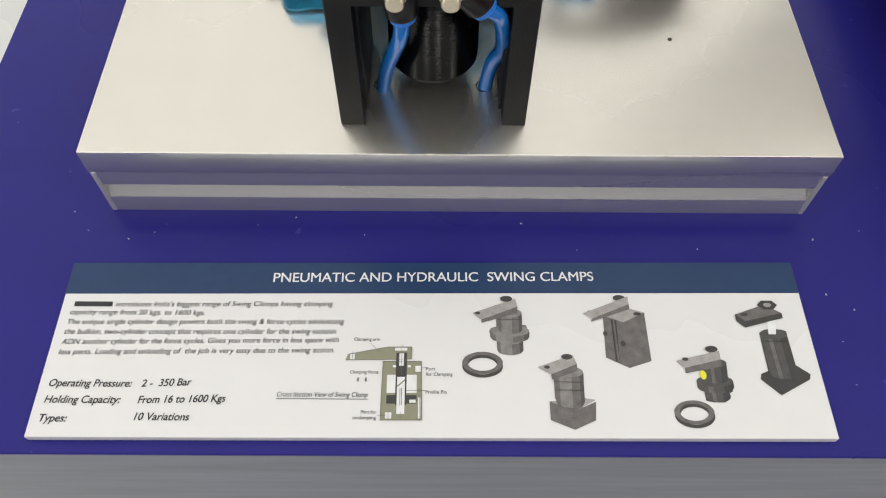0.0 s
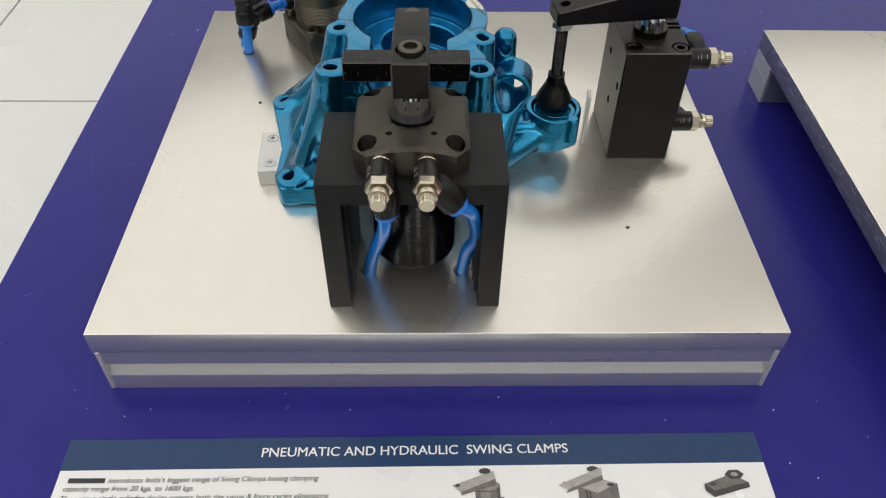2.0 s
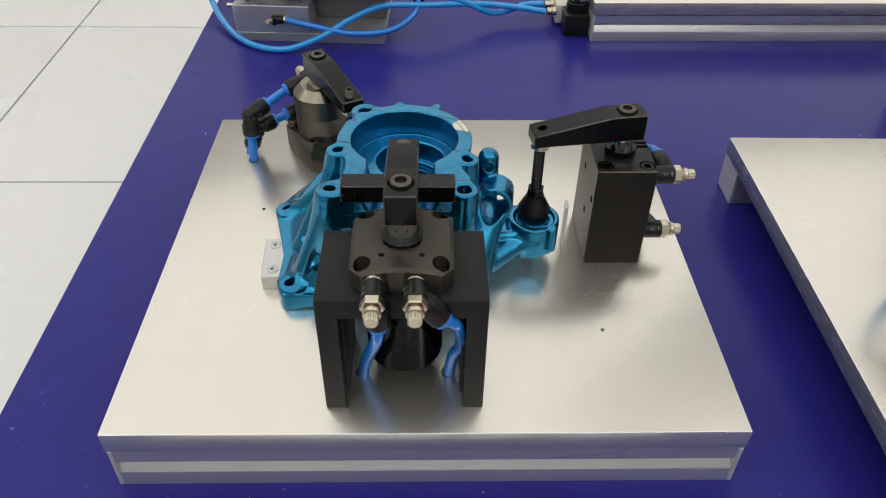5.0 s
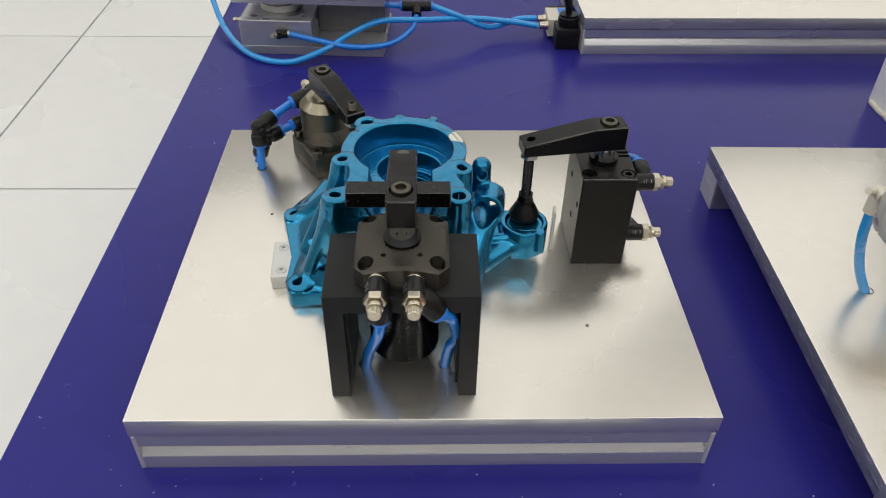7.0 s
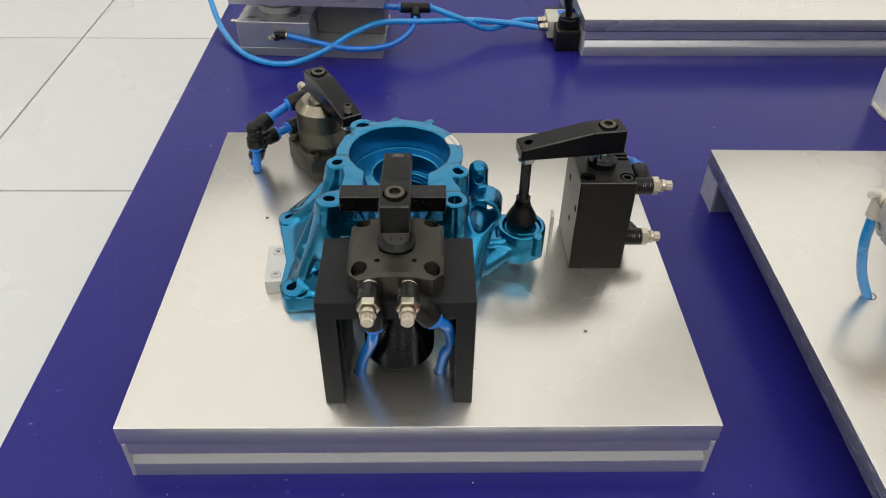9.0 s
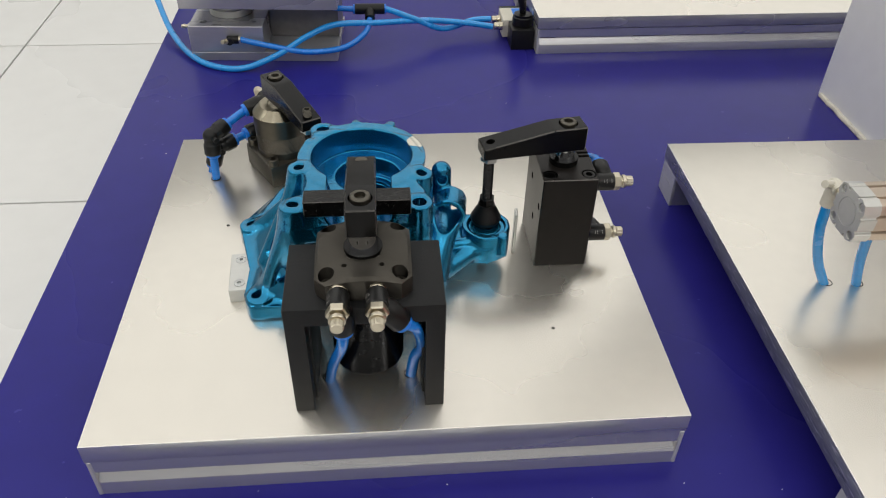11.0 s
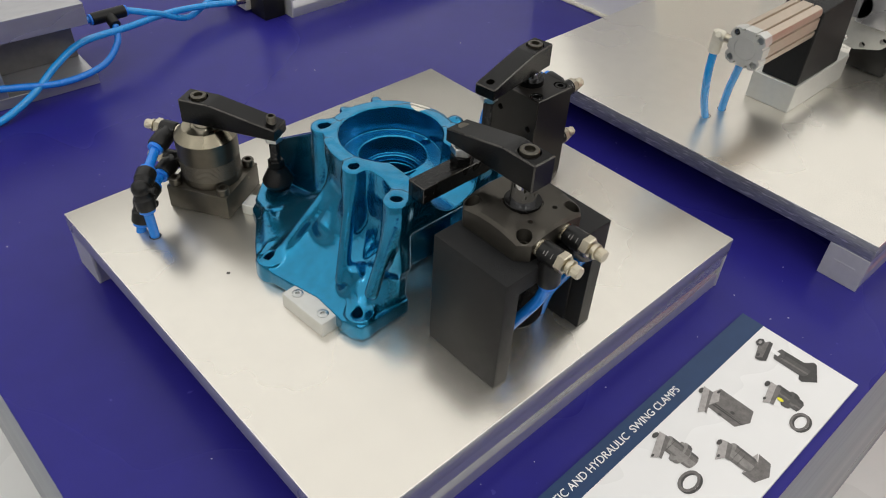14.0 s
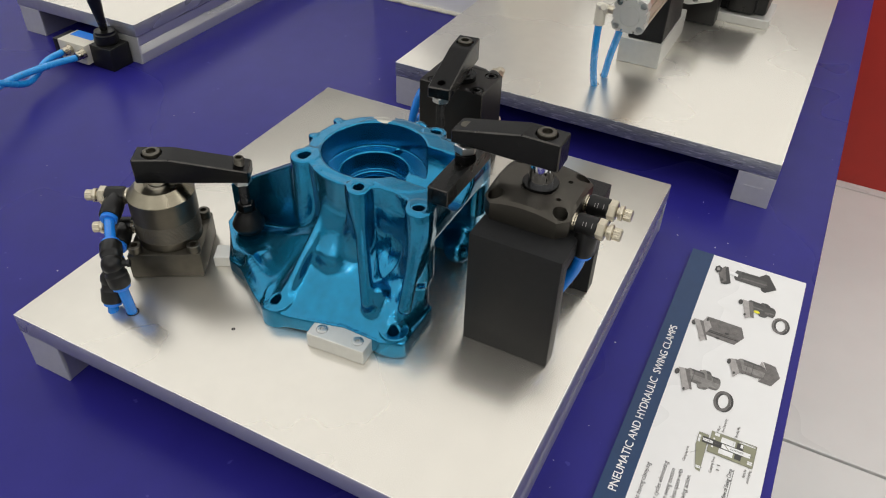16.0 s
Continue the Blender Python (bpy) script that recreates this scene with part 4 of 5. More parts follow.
def printed_tube(base, top, r, inks, name="printed_barrel", squash=0.42, lift=0.0002):
    """Picture of an upright round body: side strips shaded one beside the other, between bowed ends."""
    base, top = Vector(base), Vector(top)
    n = len(inks)
    for k, ink in enumerate(inks):
        low, high = [], []
        for m in range(4):
            c = -1 + 2 * (k + m / 3) / n
            bow = r * squash * math.sqrt(max(0.0, 1 - c * c))
            low.append((base.x + c * r, base.y - bow))
            high.append((top.x + c * r, top.y - bow))
        printed(name, ink, low + high[::-1], lift=lift)
    printed(name, inks[n // 2], oval(top, r, r * squash), lift=lift + 0.00004)


# section drawing: arm, body walls, white chambers, dark piston with its pin
def sec(u, v):
    """Place in the drawing, from its lower left corner, in hundredths of its width and height."""
    return (-0.0465 + u * 0.00041, -0.0425 + v * 0.00042)


printed("printed_section", INK_OLIVE, [sec(0, 80), sec(3, 88), sec(55, 98), sec(86, 98), sec(86, 81)], [sec(48, 1), sec(49, 78), sec(99, 78), sec(100, 1)])
printed("printed_chamber", INK_WHITE, [sec(55, 36), sec(55, 60), sec(68, 60), sec(68, 36)], [sec(79, 36), sec(79, 60), sec(93, 60), sec(93, 36)], [sec(54, 3), sec(54, 11), sec(62, 11), sec(62, 3)], [sec(95, 3), sec(95, 30), sec(98, 30), sec(98, 3)], [sec(91, 64), sec(91, 72), sec(98, 72), sec(98, 64)], [sec(64, 93), sec(64, 97), sec(80, 97), sec(80, 93)], [sec(6, 81), sec(6, 88), sec(12, 89), sec(12, 81)], [sec(84, 23), sec(84, 27), sec(93, 27), sec(93, 23)], [sec(62, 70), sec(62, 73), sec(66, 73), sec(66, 70)], [sec(81, 70), sec(81, 73), sec(85, 73), sec(85, 70)], lift=0.0001)
printed("printed_piston", INK_DARK, [sec(66, 20), sec(66, 90), sec(80, 90), sec(80, 20)], [sec(55, 22), sec(55, 33), sec(66, 33), sec(66, 22)], [sec(80, 22), sec(80, 33), sec(93, 33), sec(93, 22)], lift=0.00016)
printed("printed_pin", INK_WHITE, [sec(68, 8), sec(68, 57), sec(78, 57), sec(78, 8)], [sec(70, 72), sec(70, 89), sec(76, 89), sec(76, 72)], [sec(84, 23), sec(84, 27), sec(92, 27), sec(92, 23)], lift=0.00022)
for a_, b_, w_, ink_ in (
    ((48, 1), (49, 78), 0.0002, INK_GREY), ((49, 78), (99, 78), 0.0002, INK_GREY), ((99, 78), (100, 1), 0.0002, INK_GREY), ((48, 1), (100, 1), 0.0002, INK_GREY),
    ((0, 80), (86, 81), 0.0002, INK_GREY), ((3, 88), (55, 98), 0.0002, INK_GREY), ((55, 98), (86, 98), 0.0002, INK_GREY), ((86, 98), (86, 81), 0.0002, INK_GREY),
    ((68, 44), (78, 53), 0.0007, INK_OLIVE), ((72, 20), (72, 42), 0.0003, INK_GREY), ((74, 20), (74, 42), 0.0003, INK_GREY), ((68, 8), (78, 8), 0.0003, INK_GREY), ((73, 2), (73, 12), 0.0002, INK_GREY),
    ((73, 58), (73, 102), 0.00015, INK_GREY), ((9, 78), (9, 92), 0.00015, INK_GREY), ((58, 0), (58, 14), 0.00015, INK_GREY), ((97, 0), (97, 32), 0.00015, INK_GREY),
    ((32, 103), (44, 91), 0.0002, INK_GREY), ((98, 69), (105, 69), 0.0002, INK_GREY), ((79, 39), (104, 39), 0.0002, INK_GREY), ((44, 7), (55, 7), 0.0002, INK_GREY),
    ((18, 51), (18, 56), 0.0009, INK_GREY), ((28, 51), (28, 56), 0.0009, INK_GREY),
):
    stroke(sec(*a_), sec(*b_), w_, ink_)
# printed pictures of clamps: barrel, collar or foot, arm with its bolt
printed("printed_barrel", INK_GREY, [(0.0346, 0.0169), (0.0346, 0.0109), (0.0316, 0.0100), (0.0306, 0.0080), (0.0325, 0.0040), (0.0345, 0.0029), (0.0345, -0.0021), (0.0385, -0.0051), (0.0435, -0.0061), (0.0475, -0.0041), (0.0485, -0.0012), (0.0485, 0.0028), (0.0515, 0.0038), (0.0526, 0.0068), (0.0506, 0.0118), (0.0486, 0.0118), (0.0486, 0.0188), (0.0457, 0.0219), (0.0397, 0.0209)])
printed("printed_arm", INK_LIGHT, quad((0.0216, 0.0190), (0.0266, 0.0150), (0.0467, 0.0229), (0.0457, 0.0279)), lift=0.00034)
printed("printed_arm_side", INK_GREY, quad((0.0266, 0.0150), (0.0266, 0.0130), (0.0466, 0.0189), (0.0467, 0.0229)), lift=0.00034)
printed("printed_bolt", INK_DARK, oval((0.0407, 0.0279), 0.0034, 0.0018), oval((0.0246, 0.0190), 0.0015, 0.0009), lift=0.0004)
printed_ring((0.0264, -0.0124), 0.0108, 0.0066, INK_DARK)
printed_ring((0.0264, -0.0106), 0.0108, 0.0064, INK_GREY, 0.00016)
printed("printed_block", INK_GREY, quad((0.0936, 0.0175), (0.0924, -0.0075), (0.1044, -0.0136), (0.1046, 0.0134)))
printed("printed_block_side", INK_GREY, quad((0.1046, 0.0134), (0.1044, -0.0136), (0.1164, -0.0097), (0.1166, 0.0193)), lift=0.00005)
printed("printed_block_top", INK_LIGHT, quad((0.0936, 0.0175), (0.1046, 0.0134), (0.1166, 0.0193), (0.1067, 0.0224)), lift=0.0001)
printed("printed_arm", INK_LIGHT, quad((0.0826, 0.0186), (0.0876, 0.0156), (0.1087, 0.0244), (0.1087, 0.0294)), lift=0.00034)
printed("printed_line", INK_DARK, quad((0.0976, 0.0155), (0.0974, -0.0095), (0.0984, -0.0105), (0.0986, 0.0145)), quad((0.0996, 0.0145), (0.0994, -0.0105), (0.0994, -0.0115), (0.1006, 0.0145)), lift=0.0002)
printed("printed_hole", INK_DARK, oval((0.1037, 0.0284), 0.0034, 0.0018), oval((0.0866, 0.0196), 0.0015, 0.0009), oval((0.0936, 0.0065), 0.0012, 0.0014), oval((0.1025, 0.0004), 0.0014, 0.0017), oval((0.1126, 0.0184), 0.0022, 0.0010), lift=0.0003)
printed("printed_arm_side", INK_GREY, quad((0.0876, 0.0156), (0.0866, 0.0136), (0.1087, 0.0214), (0.1087, 0.0244)), lift=0.00034)
printed("printed_barrel", INK_GREY, [(0.0634, -0.0193), (0.0633, -0.0303), (0.0652, -0.0353), (0.0712, -0.0383), (0.0772, -0.0354), (0.0783, -0.0324), (0.0794, -0.0164), (0.0764, -0.0134), (0.0714, -0.0143)], lift=0.00014)
printed("printed_foot", INK_GREY, quad((0.0603, -0.0322), (0.0602, -0.0422), (0.0722, -0.0473), (0.0732, -0.0373)), lift=0.0001)
printed("printed_foot_side", INK_GREY, quad((0.0732, -0.0373), (0.0722, -0.0473), (0.0832, -0.0424), (0.0843, -0.0324)), lift=0.00012)
printed("printed_foot_top", INK_LIGHT, quad((0.0603, -0.0322), (0.0732, -0.0373), (0.0843, -0.0314), (0.0783, -0.0304)), lift=0.00008)
printed("printed_arm", INK_LIGHT, quad((0.0554, -0.0132), (0.0624, -0.0173), (0.0764, -0.0114), (0.0745, -0.0063)), lift=0.00034)
printed("printed_arm_side", INK_GREY, quad((0.0624, -0.0173), (0.0624, -0.0203), (0.0764, -0.0154), (0.0764, -0.0114)), lift=0.00034)
printed("printed_bolt", INK_DARK, oval((0.0714, -0.0073), 0.0030, 0.0016), oval((0.0604, -0.0132), 0.0015, 0.0009), lift=0.0004)
printed("printed_barrel", INK_DARK, [(0.1424, -0.0148), (0.1414, -0.0198), (0.1384, -0.0208), (0.1383, -0.0238), (0.1423, -0.0278), (0.1413, -0.0318), (0.1453, -0.0329), (0.1513, -0.0329), (0.1543, -0.0309), (0.1543, -0.0279), (0.1563, -0.0269), (0.1573, -0.0230), (0.1554, -0.0199), (0.1544, -0.0119), (0.1494, -0.0129)])
printed("printed_arm", INK_LIGHT, quad((0.1294, -0.0097), (0.1334, -0.0138), (0.1534, -0.0089), (0.1535, -0.0039)), lift=0.00034)
printed("printed_arm_side", INK_GREY, quad((0.1334, -0.0138), (0.1334, -0.0168), (0.1534, -0.0129), (0.1534, -0.0089)), lift=0.00034)
printed("printed_bolt", INK_DARK, oval((0.1495, -0.0029), 0.0034, 0.0018), oval((0.1344, -0.0088), 0.0016, 0.0010), lift=0.0004)
printed("printed_dot", INK_YELLOW, oval((0.1424, -0.0178), 0.0017, 0.0026), lift=0.0004)
printed_ring((0.1342, -0.0400), 0.0103, 0.0066, INK_DARK)
printed_ring((0.1342, -0.0382), 0.0103, 0.0064, INK_GREY, 0.00016)
printed("printed_foot", INK_DARK, quad((0.1734, -0.0171), (0.1813, -0.0251), (0.1994, -0.0173), (0.1904, -0.0102)))
printed("printed_foot_side", INK_DARK, quad((0.1734, -0.0171), (0.1724, -0.0201), (0.1813, -0.0291), (0.1813, -0.0251)), quad((0.1813, -0.0251), (0.1813, -0.0291), (0.1984, -0.0203), (0.1994, -0.0173)), lift=0.00005)
printed("printed_barrel", INK_DARK, [(0.1776, 0.0069), (0.1774, -0.0191), (0.1833, -0.0211), (0.1914, -0.0172), (0.1926, 0.0078), (0.1896, 0.0088), (0.1826, 0.0089)], lift=0.0001)
printed("printed_rod", INK_WHITE, quad((0.1836, 0.0169), (0.1825, 0.0059), (0.1865, 0.0058), (0.1886, 0.0168)), lift=0.00034)
printed("printed_arm", INK_GREY, quad((0.1666, 0.0180), (0.1716, 0.0139), (0.1926, 0.0188), (0.1837, 0.0239)), lift=0.00034)
printed("printed_arm_side", INK_DARK, quad((0.1666, 0.0180), (0.1666, 0.0140), (0.1706, 0.0099), (0.1716, 0.0139)), quad((0.1716, 0.0139), (0.1706, 0.0099), (0.1926, 0.0158), (0.1926, 0.0188)), lift=0.00034)
printed("printed_bolt", INK_DARK, oval((0.1857, 0.0238), 0.0056, 0.0032, 6), oval((0.1716, 0.0179), 0.0020, 0.0012), lift=0.0004)
printed("printed_spot", INK_LIGHT, oval((0.1857, 0.0238), 0.0022, 0.0013), lift=0.0005)

# shaded round bodies of the pictures
MID_TONES = (INK_GREY, INK_MID, INK_MID, INK_MID, INK_GREY, INK_GREY, INK_SOFT)
DARK_TONES = (INK_SOFT, INK_SOFT, INK_GREY, INK_SOFT, INK_SOFT, INK_DARK, INK_DARK)
printed_tube((0.0416, -0.0032), (0.0416, 0.0030), 0.0070, MID_TONES, lift=0.00012)
printed_tube((0.0417, 0.0046), (0.0417, 0.0082), 0.0106, MID_TONES, "printed_collar", 0.34, 0.00018)
printed_tube((0.0421, 0.0090), (0.0423, 0.0190), 0.0066, MID_TONES, lift=0.00026)
printed_tube((0.0712, -0.0325), (0.0718, -0.0160), 0.0074, MID_TONES, lift=0.00016)
printed_tube((0.1480, -0.0300), (0.1480, -0.0250), 0.0066, DARK_TONES, lift=0.00012)
printed_tube((0.1479, -0.0246), (0.1479, -0.0212), 0.0096, DARK_TONES, "printed_collar", 0.34, 0.00018)
printed_tube((0.1490, -0.0200), (0.1498, -0.0110), 0.0062, DARK_TONES, lift=0.00028)
printed_tube((0.1855, -0.0170), (0.1850, 0.0060), 0.0074, DARK_TONES, lift=0.00014)
for x0_, x1_, y_ in ((0.1776, 0.1924, 0.0018), (0.0350, 0.0486, 0.0152), (0.0640, 0.0788, -0.0215), (0.0640, 0.0786, -0.0260)):
    stroke((x0_, y_), (x1_, y_ - 0.0002), 0.0003, INK_DARK, 0.0004)

# ---- small dowel holes in the plate ----
for hx, hy in ((-0.143, 0.239), (0.1285, 0.0915)):
    solid("dowel_hole", pipe(0.0014, 0.0006, 0, 0.0003, 16, 0.0001), BLACK_STEEL, pose(hx, hy, P), "tiny dark dowel hole in the plate", "hole", "dowel holes")

# ---- air cylinder rig on the wide plate ----
QX, QY, QZ = 0.336, 0.098, 0.156
cyl = thing("air_cylinder", pose(0.46, 0.098, P), "grey and champagne air cylinder on a black bracket and aluminium block", "air cylinder")
part("mounting_block", box(-0.014, 0.112, -0.020, 0.031, 0.0, 0.031, 0.0008, 1), ANODISED, cyl, "clear aluminium block")
wedge = prism([(-0.0120, 0.0312), (0.082, 0.0312), (0.066, 0.116), (-0.0120, 0.113)], -0.0185, 0.0225, 0.001, 1)
part("bracket", xf(wedge, Matrix(((1, 0, 0, 0), (0, 0, 1, 0), (0, 1, 0, 0), (0, 0, 0, 1)))), BLACK_PAINT, cyl, "black upright bracket behind the barrel")
AXIS = pose(QX - 0.46, 0, QZ - P, 0, 90, 0)


def ribbed(half, round_r, lip, z0, z1):
    """Square barrel with rounded corners and two grooves on every side."""
    pts = []
    for k in range(4):
        a = math.pi / 2 * k
        side = [(half, -half + round_r), (half, -half * 0.5), (half - lip, -half * 0.48), (half - lip, -half * 0.36), (half, -half * 0.34), (half, half * 0.34), (half - lip, half * 0.36), (half - lip, half * 0.48), (half, half * 0.5), (half, half - round_r)]
        pts += [(x_ * math.cos(a) - y_ * math.sin(a), x_ * math.sin(a) + y_ * math.cos(a)) for x_, y_ in side]
        pts.append(((half - round_r * 0.29) * (math.cos(a) - math.sin(a)), (half - round_r * 0.29) * (math.sin(a) + math.cos(a))))
    return prism(pts, z0, z1)


part("barrel", xf(ribbed(0.0168, 0.005, 0.0024, 0.012, 0.1118), AXIS), BEIGE_ALU, cyl, "champagne grooved barrel")
cap_cuts = [xf(rod(0.0034, -0.001, 0.006, 20), pose(sx * 0.0123, sy * 0.0123, 0)) for sx in (-1, 1) for sy in (-1, 1)]
cap_cuts += [xf(rod(0.0014, -0.001, 0.02, 12), pose(0.0172 * math.cos(a), 0.0184 * math.sin(a), 0)) for a in (0.35, -0.35, 1.22, 1.92, 2.79, 3.49, 4.36, 5.06)]
cap_cuts += [pipe(0.0110, 0.0103, -0.001, 0.0006, 40)]
end = part("end_cap", carve(xf(ribbed(0.0178, 0.007, 0.0005, 0.0, 0.0125), pose(0, 0, 0)), *cap_cuts), ANODISED, cyl, "pale grey die-cast end cap")
for v in end.data.vertices:
    v.co = AXIS @ v.co
for sx in (-1, 1):
    for sy in (-1, 1):
        part("cap_screw", xf(lathe([(0, 0.001), (0.003, 0.001), (0.003, 0.004), (0, 0.004)], 16), AXIS @ pose(sx * 0.0123, sy * 0.0123, 0)), ZINC, end)
q_fit = thing("hose_fitting", pose(0.343, 0.1305, 0.152), "cream push-in hose fitting on the cylinder cap", "hose fitting", "hose fittings")
part("body", joined(rod(0.0058, -0.014, 0.008, 24), xf(rod(0.0050, -0.004, 0.008, 20), pose(0, 0, 0.004, 90, 0, 0)), xf(rod(0.0030, 0, 0.012, 16), pose(-0.003, 0, 0.006, 0, -70, 30))), CREAM_PLASTIC, q_fit)
part("thread", xf(rod(0.0042, 0.004, 0.016, 20), pose(0, 0, 0.004, 90, 0, 0)), NICKEL, q_fit)
hose([(0.343, 0.1305, 0.140), (0.346, 0.131, 0.112), (0.356, 0.1315, 0.080), (0.372, 0.1315, 0.050)], "light blue hose from the cylinder into the plate", 0.004, TUBE_CYAN)
hose([(0.372, 0.112, 0.140), (0.377, 0.116, 0.115), (0.386, 0.123, 0.085), (0.398, 0.129, 0.050)], "light blue hose from the cylinder into the plate", 0.004, TUBE_CYAN)
hole_shade_ring(0.372, 0.1315, P)
hole_shade_ring(0.398, 0.129, P)
foot = thing("gripper_unit", pose(0.672, 0.012, P), "black gripper unit with a pale mounting lug on an aluminium foot", "gripper")
part("foot_plate", box(-0.034, 0.036, -0.032, 0.036, 0, 0.012, 0.0006, 1), ANODISED, foot, "aluminium foot plate")
part("housing", joined(box(-0.022, 0.036, -0.024, 0.044, 0.0121, 0.10, 0.004), box(-0.062, -0.038, 0.034, 0.080, 0.0002, 0.050, 0.003), box(-0.030, -0.010, -0.010, 0.028, 0.0121, 0.096, 0.006), xf(rod(0.020, 0, 0.03, 28), pose(-0.04, 0.03, 0.06, 0, 90, 0))), BLACK_PLASTIC, foot, "black gripper body")
lug = carve(prism([(0.030, 0.105), (0.030, 0.075), (0.032, 0.053), (0.040, 0.044), (0.067, 0.035), (0.085, 0.037), (0.092, 0.047), (0.092, 0.105)], -0.094, -0.086, 0.001), *[xf(rod(0.0034, -0.10, -0.08, 16), pose(py_, pz_, 0)) for py_, pz_ in ((0.060, 0.043), (0.040, 0.054), (0.081, 0.044))])
part("lug", xf(lug, Matrix(((0, 0, 1, 0), (1, 0, 0, 0), (0, 1, 0, 0), (0, 0, 0, 1)))), ANODISED, foot, "pale upright lug with holes")
part("coupling", joined(box(-0.100, -0.030, 0.040, 0.078, 0.066, 0.104, 0.003), xf(rod(0.014, -0.10, -0.03, 24), pose(0, 0.076, 0.085, 0, 90, 0))), MILLED_ALU, foot, "pale metal coupling")

# ---- positioner at the back ----
pos = thing("rotary_positioner", pose(-0.155, 0.760, 0, 0, 0, -3.2), "milled aluminium positioner with a stepped body under a slab", "positioner")
part("base", box(-0.102, 0.100, -0.068, 0.062, 0, 0.0125, 0.0006, 1), MILLED_ALU, pos, "milled base plate")
bb = carve(box(-0.102, 0.0, -0.068, 0.060, 0.0127, 0.050, 0.0008, 1), xf(rod(0.0048, 0.044, 0.06, 20), pose(-0.083, -0.052, 0)), xf(rod(0.0028, 0.044, 0.06, 16), pose(-0.014, -0.050, 0)))
part("body", bb, MILLED_ALU, pos, "milled aluminium body")
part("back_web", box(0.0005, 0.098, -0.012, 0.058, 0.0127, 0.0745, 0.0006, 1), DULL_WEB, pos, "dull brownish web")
part("turntable", xf(joined(pipe(0.030, 0.012, 0.0502, 0.0595, 48), pipe(0.026, 0.010, 0.0596, 0.066, 48), rod(0.022, 0.0605, 0.0748, 40)), pose(-0.052, -0.012, 0)), ANODISED, pos, "turned ring bearing")
part("slab", box(-0.108, 0.104, -0.070, 0.062, 0.075, 0.100, 0.0006, 1), MILLED_ALU, pos, "overhanging aluminium slab")


def small_valve(m, label="small black swivel fitting with a nickel screw"):
    root = thing("swivel_fitting", m, label, "hose fitting", "hose fittings")
    part("body", joined(xf(rod(0.0056, 0, 0.016, 20), pose(0, 0, 0, 0, 90, 0)), xf(rod(0.0050, -0.002, 0.008, 20), pose(0.004, 0, 0, 90, 0, 0))), BLACK_PLASTIC, root)
    part("screw", xf(joined(rod(0.0036, 0.006, 0.010, 16), rod(0.0022, 0.010, 0.014, 12), rod(0.0030, 0.013, 0.017, 14)), pose(0.002, 0, -0.001, 75, 0, -20)), NICKEL, root)
    part("release_ring", xf(pipe(0.0052, 0.0038, 0.0158, 0.0185, 20), pose(0, 0, 0, 0, 90, 0)), NICKEL, root)
    return root


small_valve(pose(-0.2080, 0.6890, 0.0335))
spig = thing("swivel_fitting", pose(-0.257, 0.727, 0.038), "small nickel spigot in the positioner's side", "hose fitting", "hose fittings")
part("spigot", xf(joined(rod(0.0045, 0, 0.004, 6), rod(0.0025, 0.003, 0.018, 16), rod(0.0036, 0.006, 0.009, 16), rod(0.0032, 0.013, 0.016, 16)), pose(0, 0, 0, 0, -90, 0)), NICKEL, spig)

tee = thing("tee_fitting", pose(-0.012, 0.738, 0.055), "black push-in tee joining blue hoses", "tee fitting")
part("body", xf(joined(xf(rod(0.0075, -0.021, 0.021, 24), pose(0, 0, 0, 0, 90, 0)), xf(rod(0.0070, 0, 0.018, 24), pose(0, 0, 0, 115, 0, 0))), pose(0, 0, 0)), BLACK_PLASTIC, tee)
for sx in (-1, 1):
    part("release_ring", xf(pipe(0.0066, 0.004, 0.0205, 0.0236, 20), pose(0, 0, 0, 0, 90 * sx, 0)), RING_BLUE, tee)
hose([(0.168, 0.776, 0.022), (0.140, 0.772, 0.022), (0.095, 0.752, 0.018), (0.05, 0.738, 0.040), (0.013, 0.738, 0.054), (0.0, 0.738, 0.055)], "blue hose from the hand valve to the tee", 0.0042, TUBE_CYAN)
hose([(0.168, 0.752, 0.020), (0.130, 0.752, 0.026), (0.07, 0.745, 0.034), (0.0, 0.720, 0.042), (-0.06, 0.706, 0.046), (-0.10, 0.690, 0.036), (-0.14, 0.672, 0.018), (-0.185, 0.660, 0.0055), (-0.225, 0.668, 0.0045), (-0.262, 0.700, 0.006), (-0.298, 0.758, 0.014), (-0.322, 0.810, 0.034), (-0.340, 0.865, 0.045), (-0.335, 0.935, 0.035), (-0.290, 1.02, 0.010), (-0.20, 1.10, 0.0044), (0.0, 1.18, 0.0044)], "long blue hose looping in front of the positioner", 0.0042, TUBE_CYAN)
hose([(-0.012, 0.722, 0.048), (-0.020, 0.708, 0.032), (-0.050, 0.688, 0.020), (-0.10, 0.676, 0.020), (-0.15, 0.680, 0.028), (-0.190, 0.689, 0.0335)], "blue hose from the tee to the positioner", 0.0040, TUBE_BLUE)
hose([(-0.032, 0.738, 0.055), (-0.06, 0.738, 0.057), (-0.10, 0.75, 0.058)], "blue hose from the tee behind the slab", 0.0040, TUBE_BLUE)

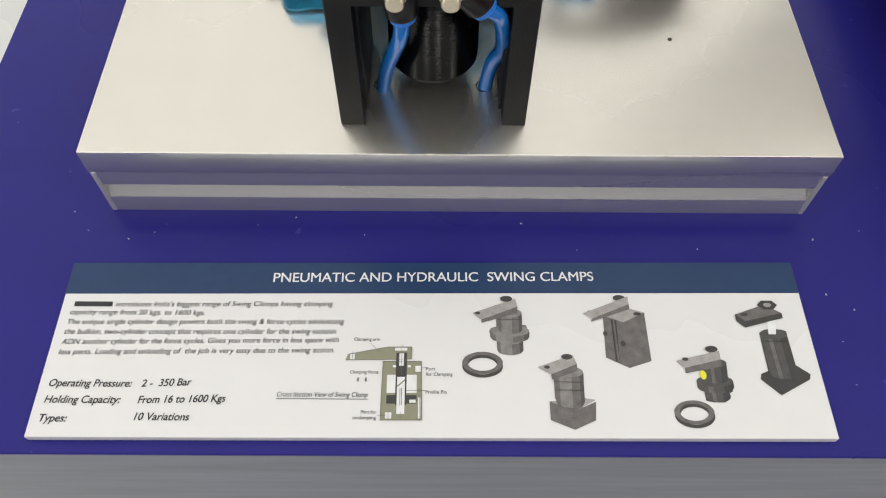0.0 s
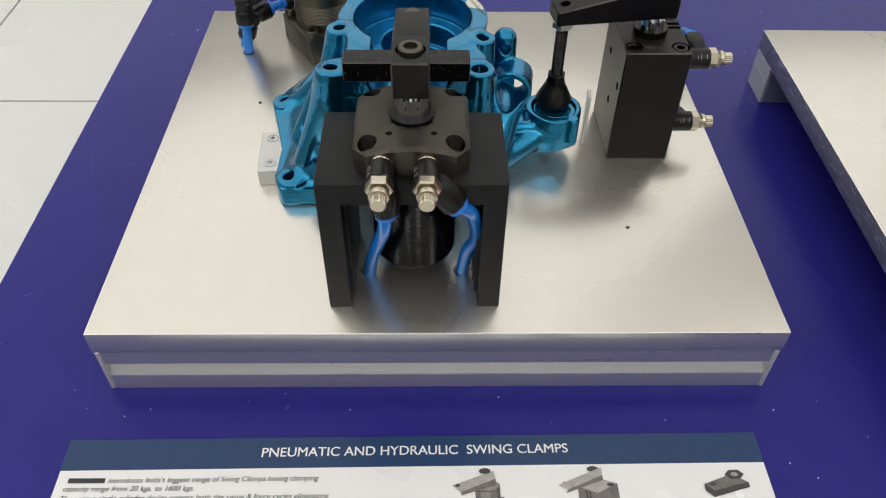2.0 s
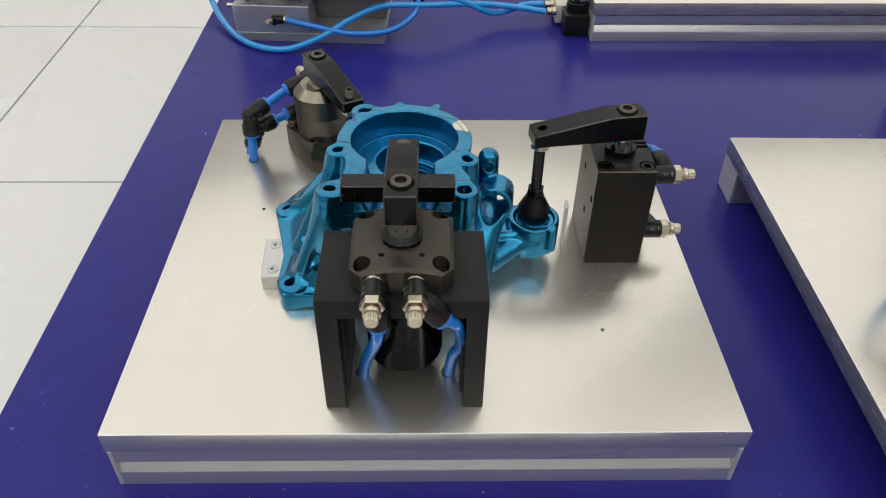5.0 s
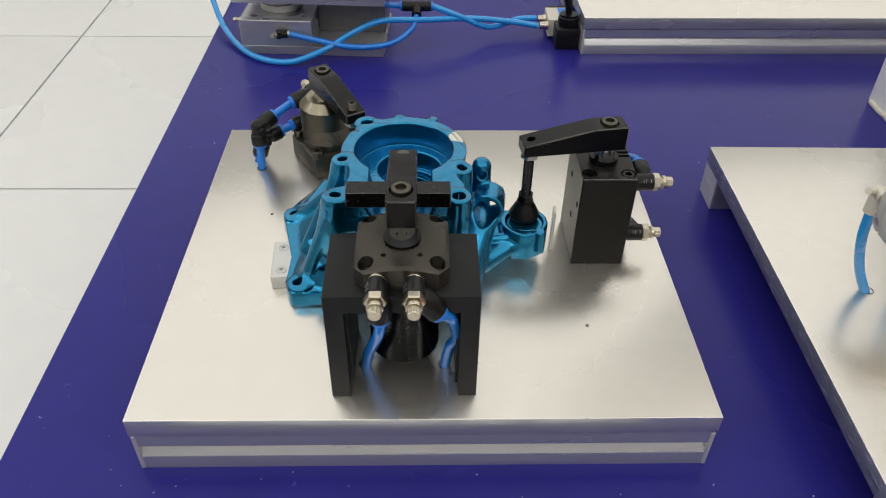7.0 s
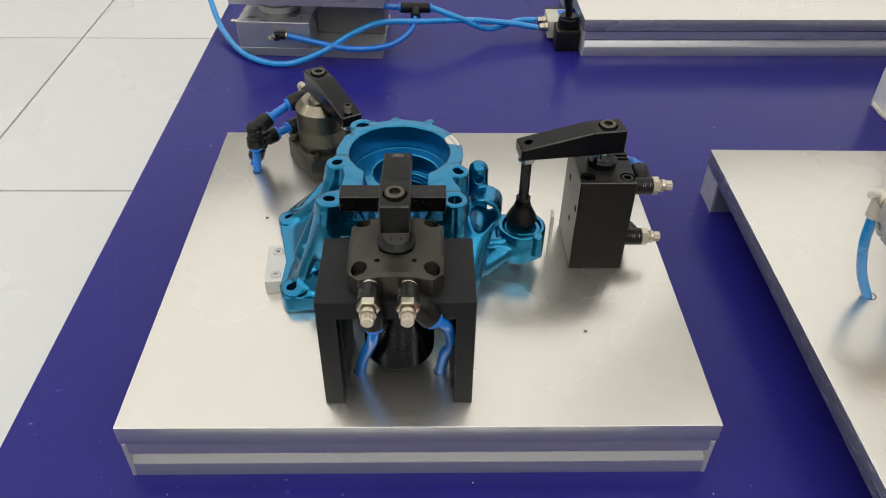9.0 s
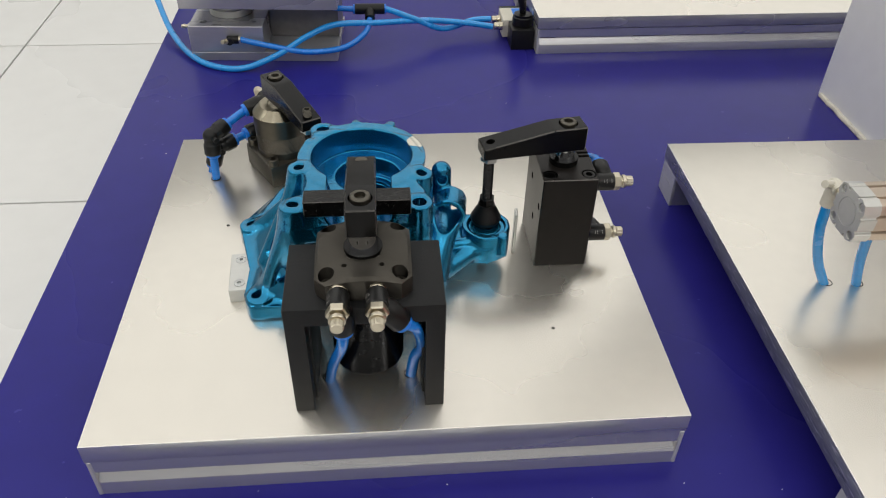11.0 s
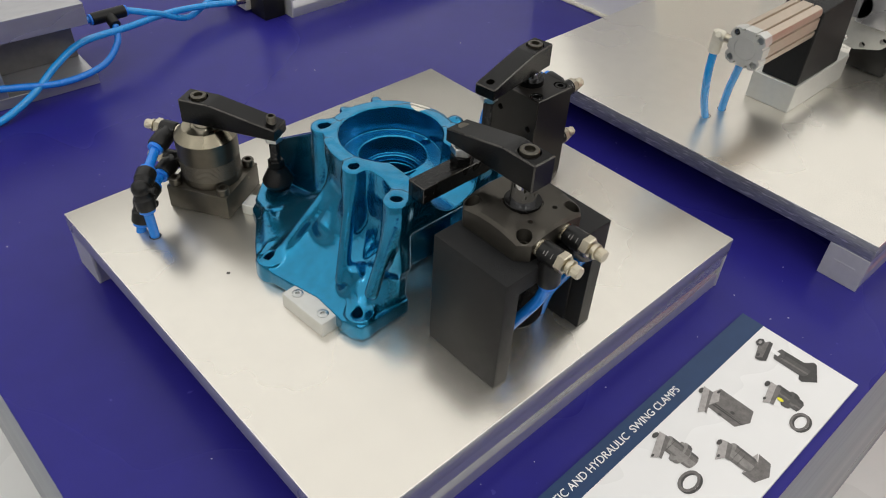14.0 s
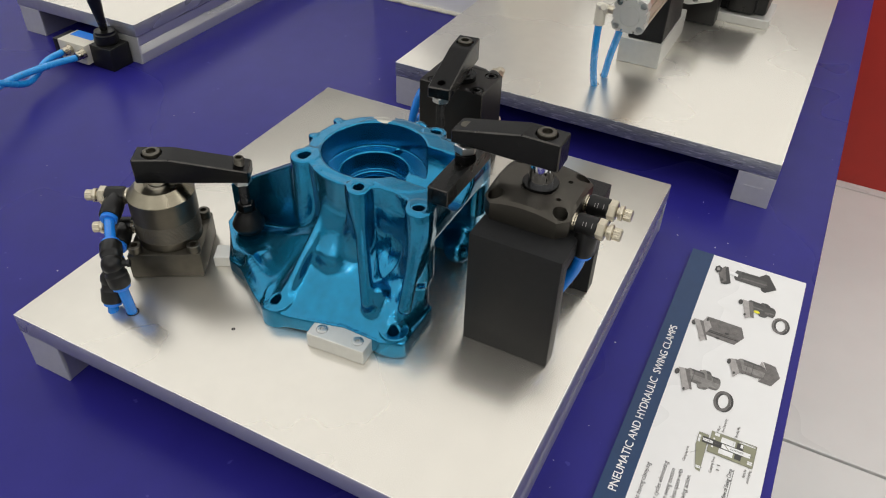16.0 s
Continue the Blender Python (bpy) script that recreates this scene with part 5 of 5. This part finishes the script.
hand = thing("lever_valve", pose(0.205, 0.748, 0), "black hand lever valve with a cream port block beside the plate", "pneumatic valve")
part("base", box(-0.014, 0.019, -0.034, 0.002, 0.0, 0.030, 0.001, 2), BLACK_PLASTIC, hand, "black base")
part("port_block", box(-0.022, 0.012, 0.0025, 0.050, 0.004, 0.030, 0.001, 2), CREAM_PLASTIC, hand, "cream metal port block")
part("label", box(-0.004, 0.011, 0.008, 0.046, 0.0301, 0.0304), RING_BLUE, hand, "blue label strip")
part("end_block", box(-0.020, 0.011, 0.0505, 0.062, 0.003, 0.028, 0.001, 2), BLACK_PLASTIC, hand)
for yy in (0.004, 0.028):
    part("port", xf(joined(rod(0.0062, 0.0, 0.006, 20), rod(0.0054, 0.005, 0.013, 20)), pose(-0.0222, yy, 0.021, 0, -90, 0)), NICKEL, hand, "nickel hose port")
part("boot", xf(lathe([(0, 0.0302), (0.0150, 0.0302), (0.0155, 0.034), (0.0145, 0.042), (0.0130, 0.043), (0.0128, 0.046), (0.008, 0.047), (0, 0.047)], 28), pose(0.004, -0.012, 0)), RUBBER, hand, "black rubber boot")
part("lever", xf(lathe([(0, 0.0), (0.0045, 0.0), (0.0060, 0.02), (0.0085, 0.045), (0.0080, 0.052), (0, 0.055)], 24), pose(0.004, -0.012, 0.045, 4, -8, 0)), BLACK_PLASTIC, hand, "black lever")

# ---- crumbs and dust ----
rng = random.Random(4)
bm = bmesh.new()
for x0, x1, y0, y1, z0, n in ((0.20, 0.30, -0.14, 0.0, 0, 7), (-0.30, 0.29, -0.035, -0.004, 0, 9), (0.30, 0.62, 0.40, 0.62, 0, 12), (-0.31, -0.22, -0.1, 0.6, 0, 10), (0.33, 0.75, -0.08, 0.10, P, 14), (-0.2, 0.2, 0.40, 0.62, 0, 8)):
    for i in range(n):
        s_ = rng.uniform(0.0002, 0.0006)
        b_ = box(-s_, s_, -s_ * 0.6, s_ * 0.6, 0, s_ * 0.6)
        xf(b_, pose(rng.uniform(x0, x1), rng.uniform(y0, y1), z0, 0, 0, rng.uniform(0, 180)))
        bm = joined(bm, b_)
solid("crumbs", bm, CRUMB, pose(0, 0, 0), "tiny pale crumbs scattered over the counter and plates", "debris", kind="stuff")

# ---- floor boards, one metre square ----
floor = thing("floor", pose(0, 0, FLOOR), "white glossy floor boards with grey joints", "floor", kind="structure")
tile_bm = box(-0.4965, 0.4965, -0.4965, 0.4965, -0.012, 0.0, 0.001, 1)
tile_me = bpy.data.meshes.new("floor_board")
tile_bm.to_mesh(tile_me)
tile_bm.free()
tile_me.materials.append(FLOOR_WHITE)
for i in range(-4, 7):
    for j in range(-5, 7):
        ob = new("floor_board", tile_me)
        ob.parent = floor
        ob.location = (-0.793 + i, 0.932 + j, 0)
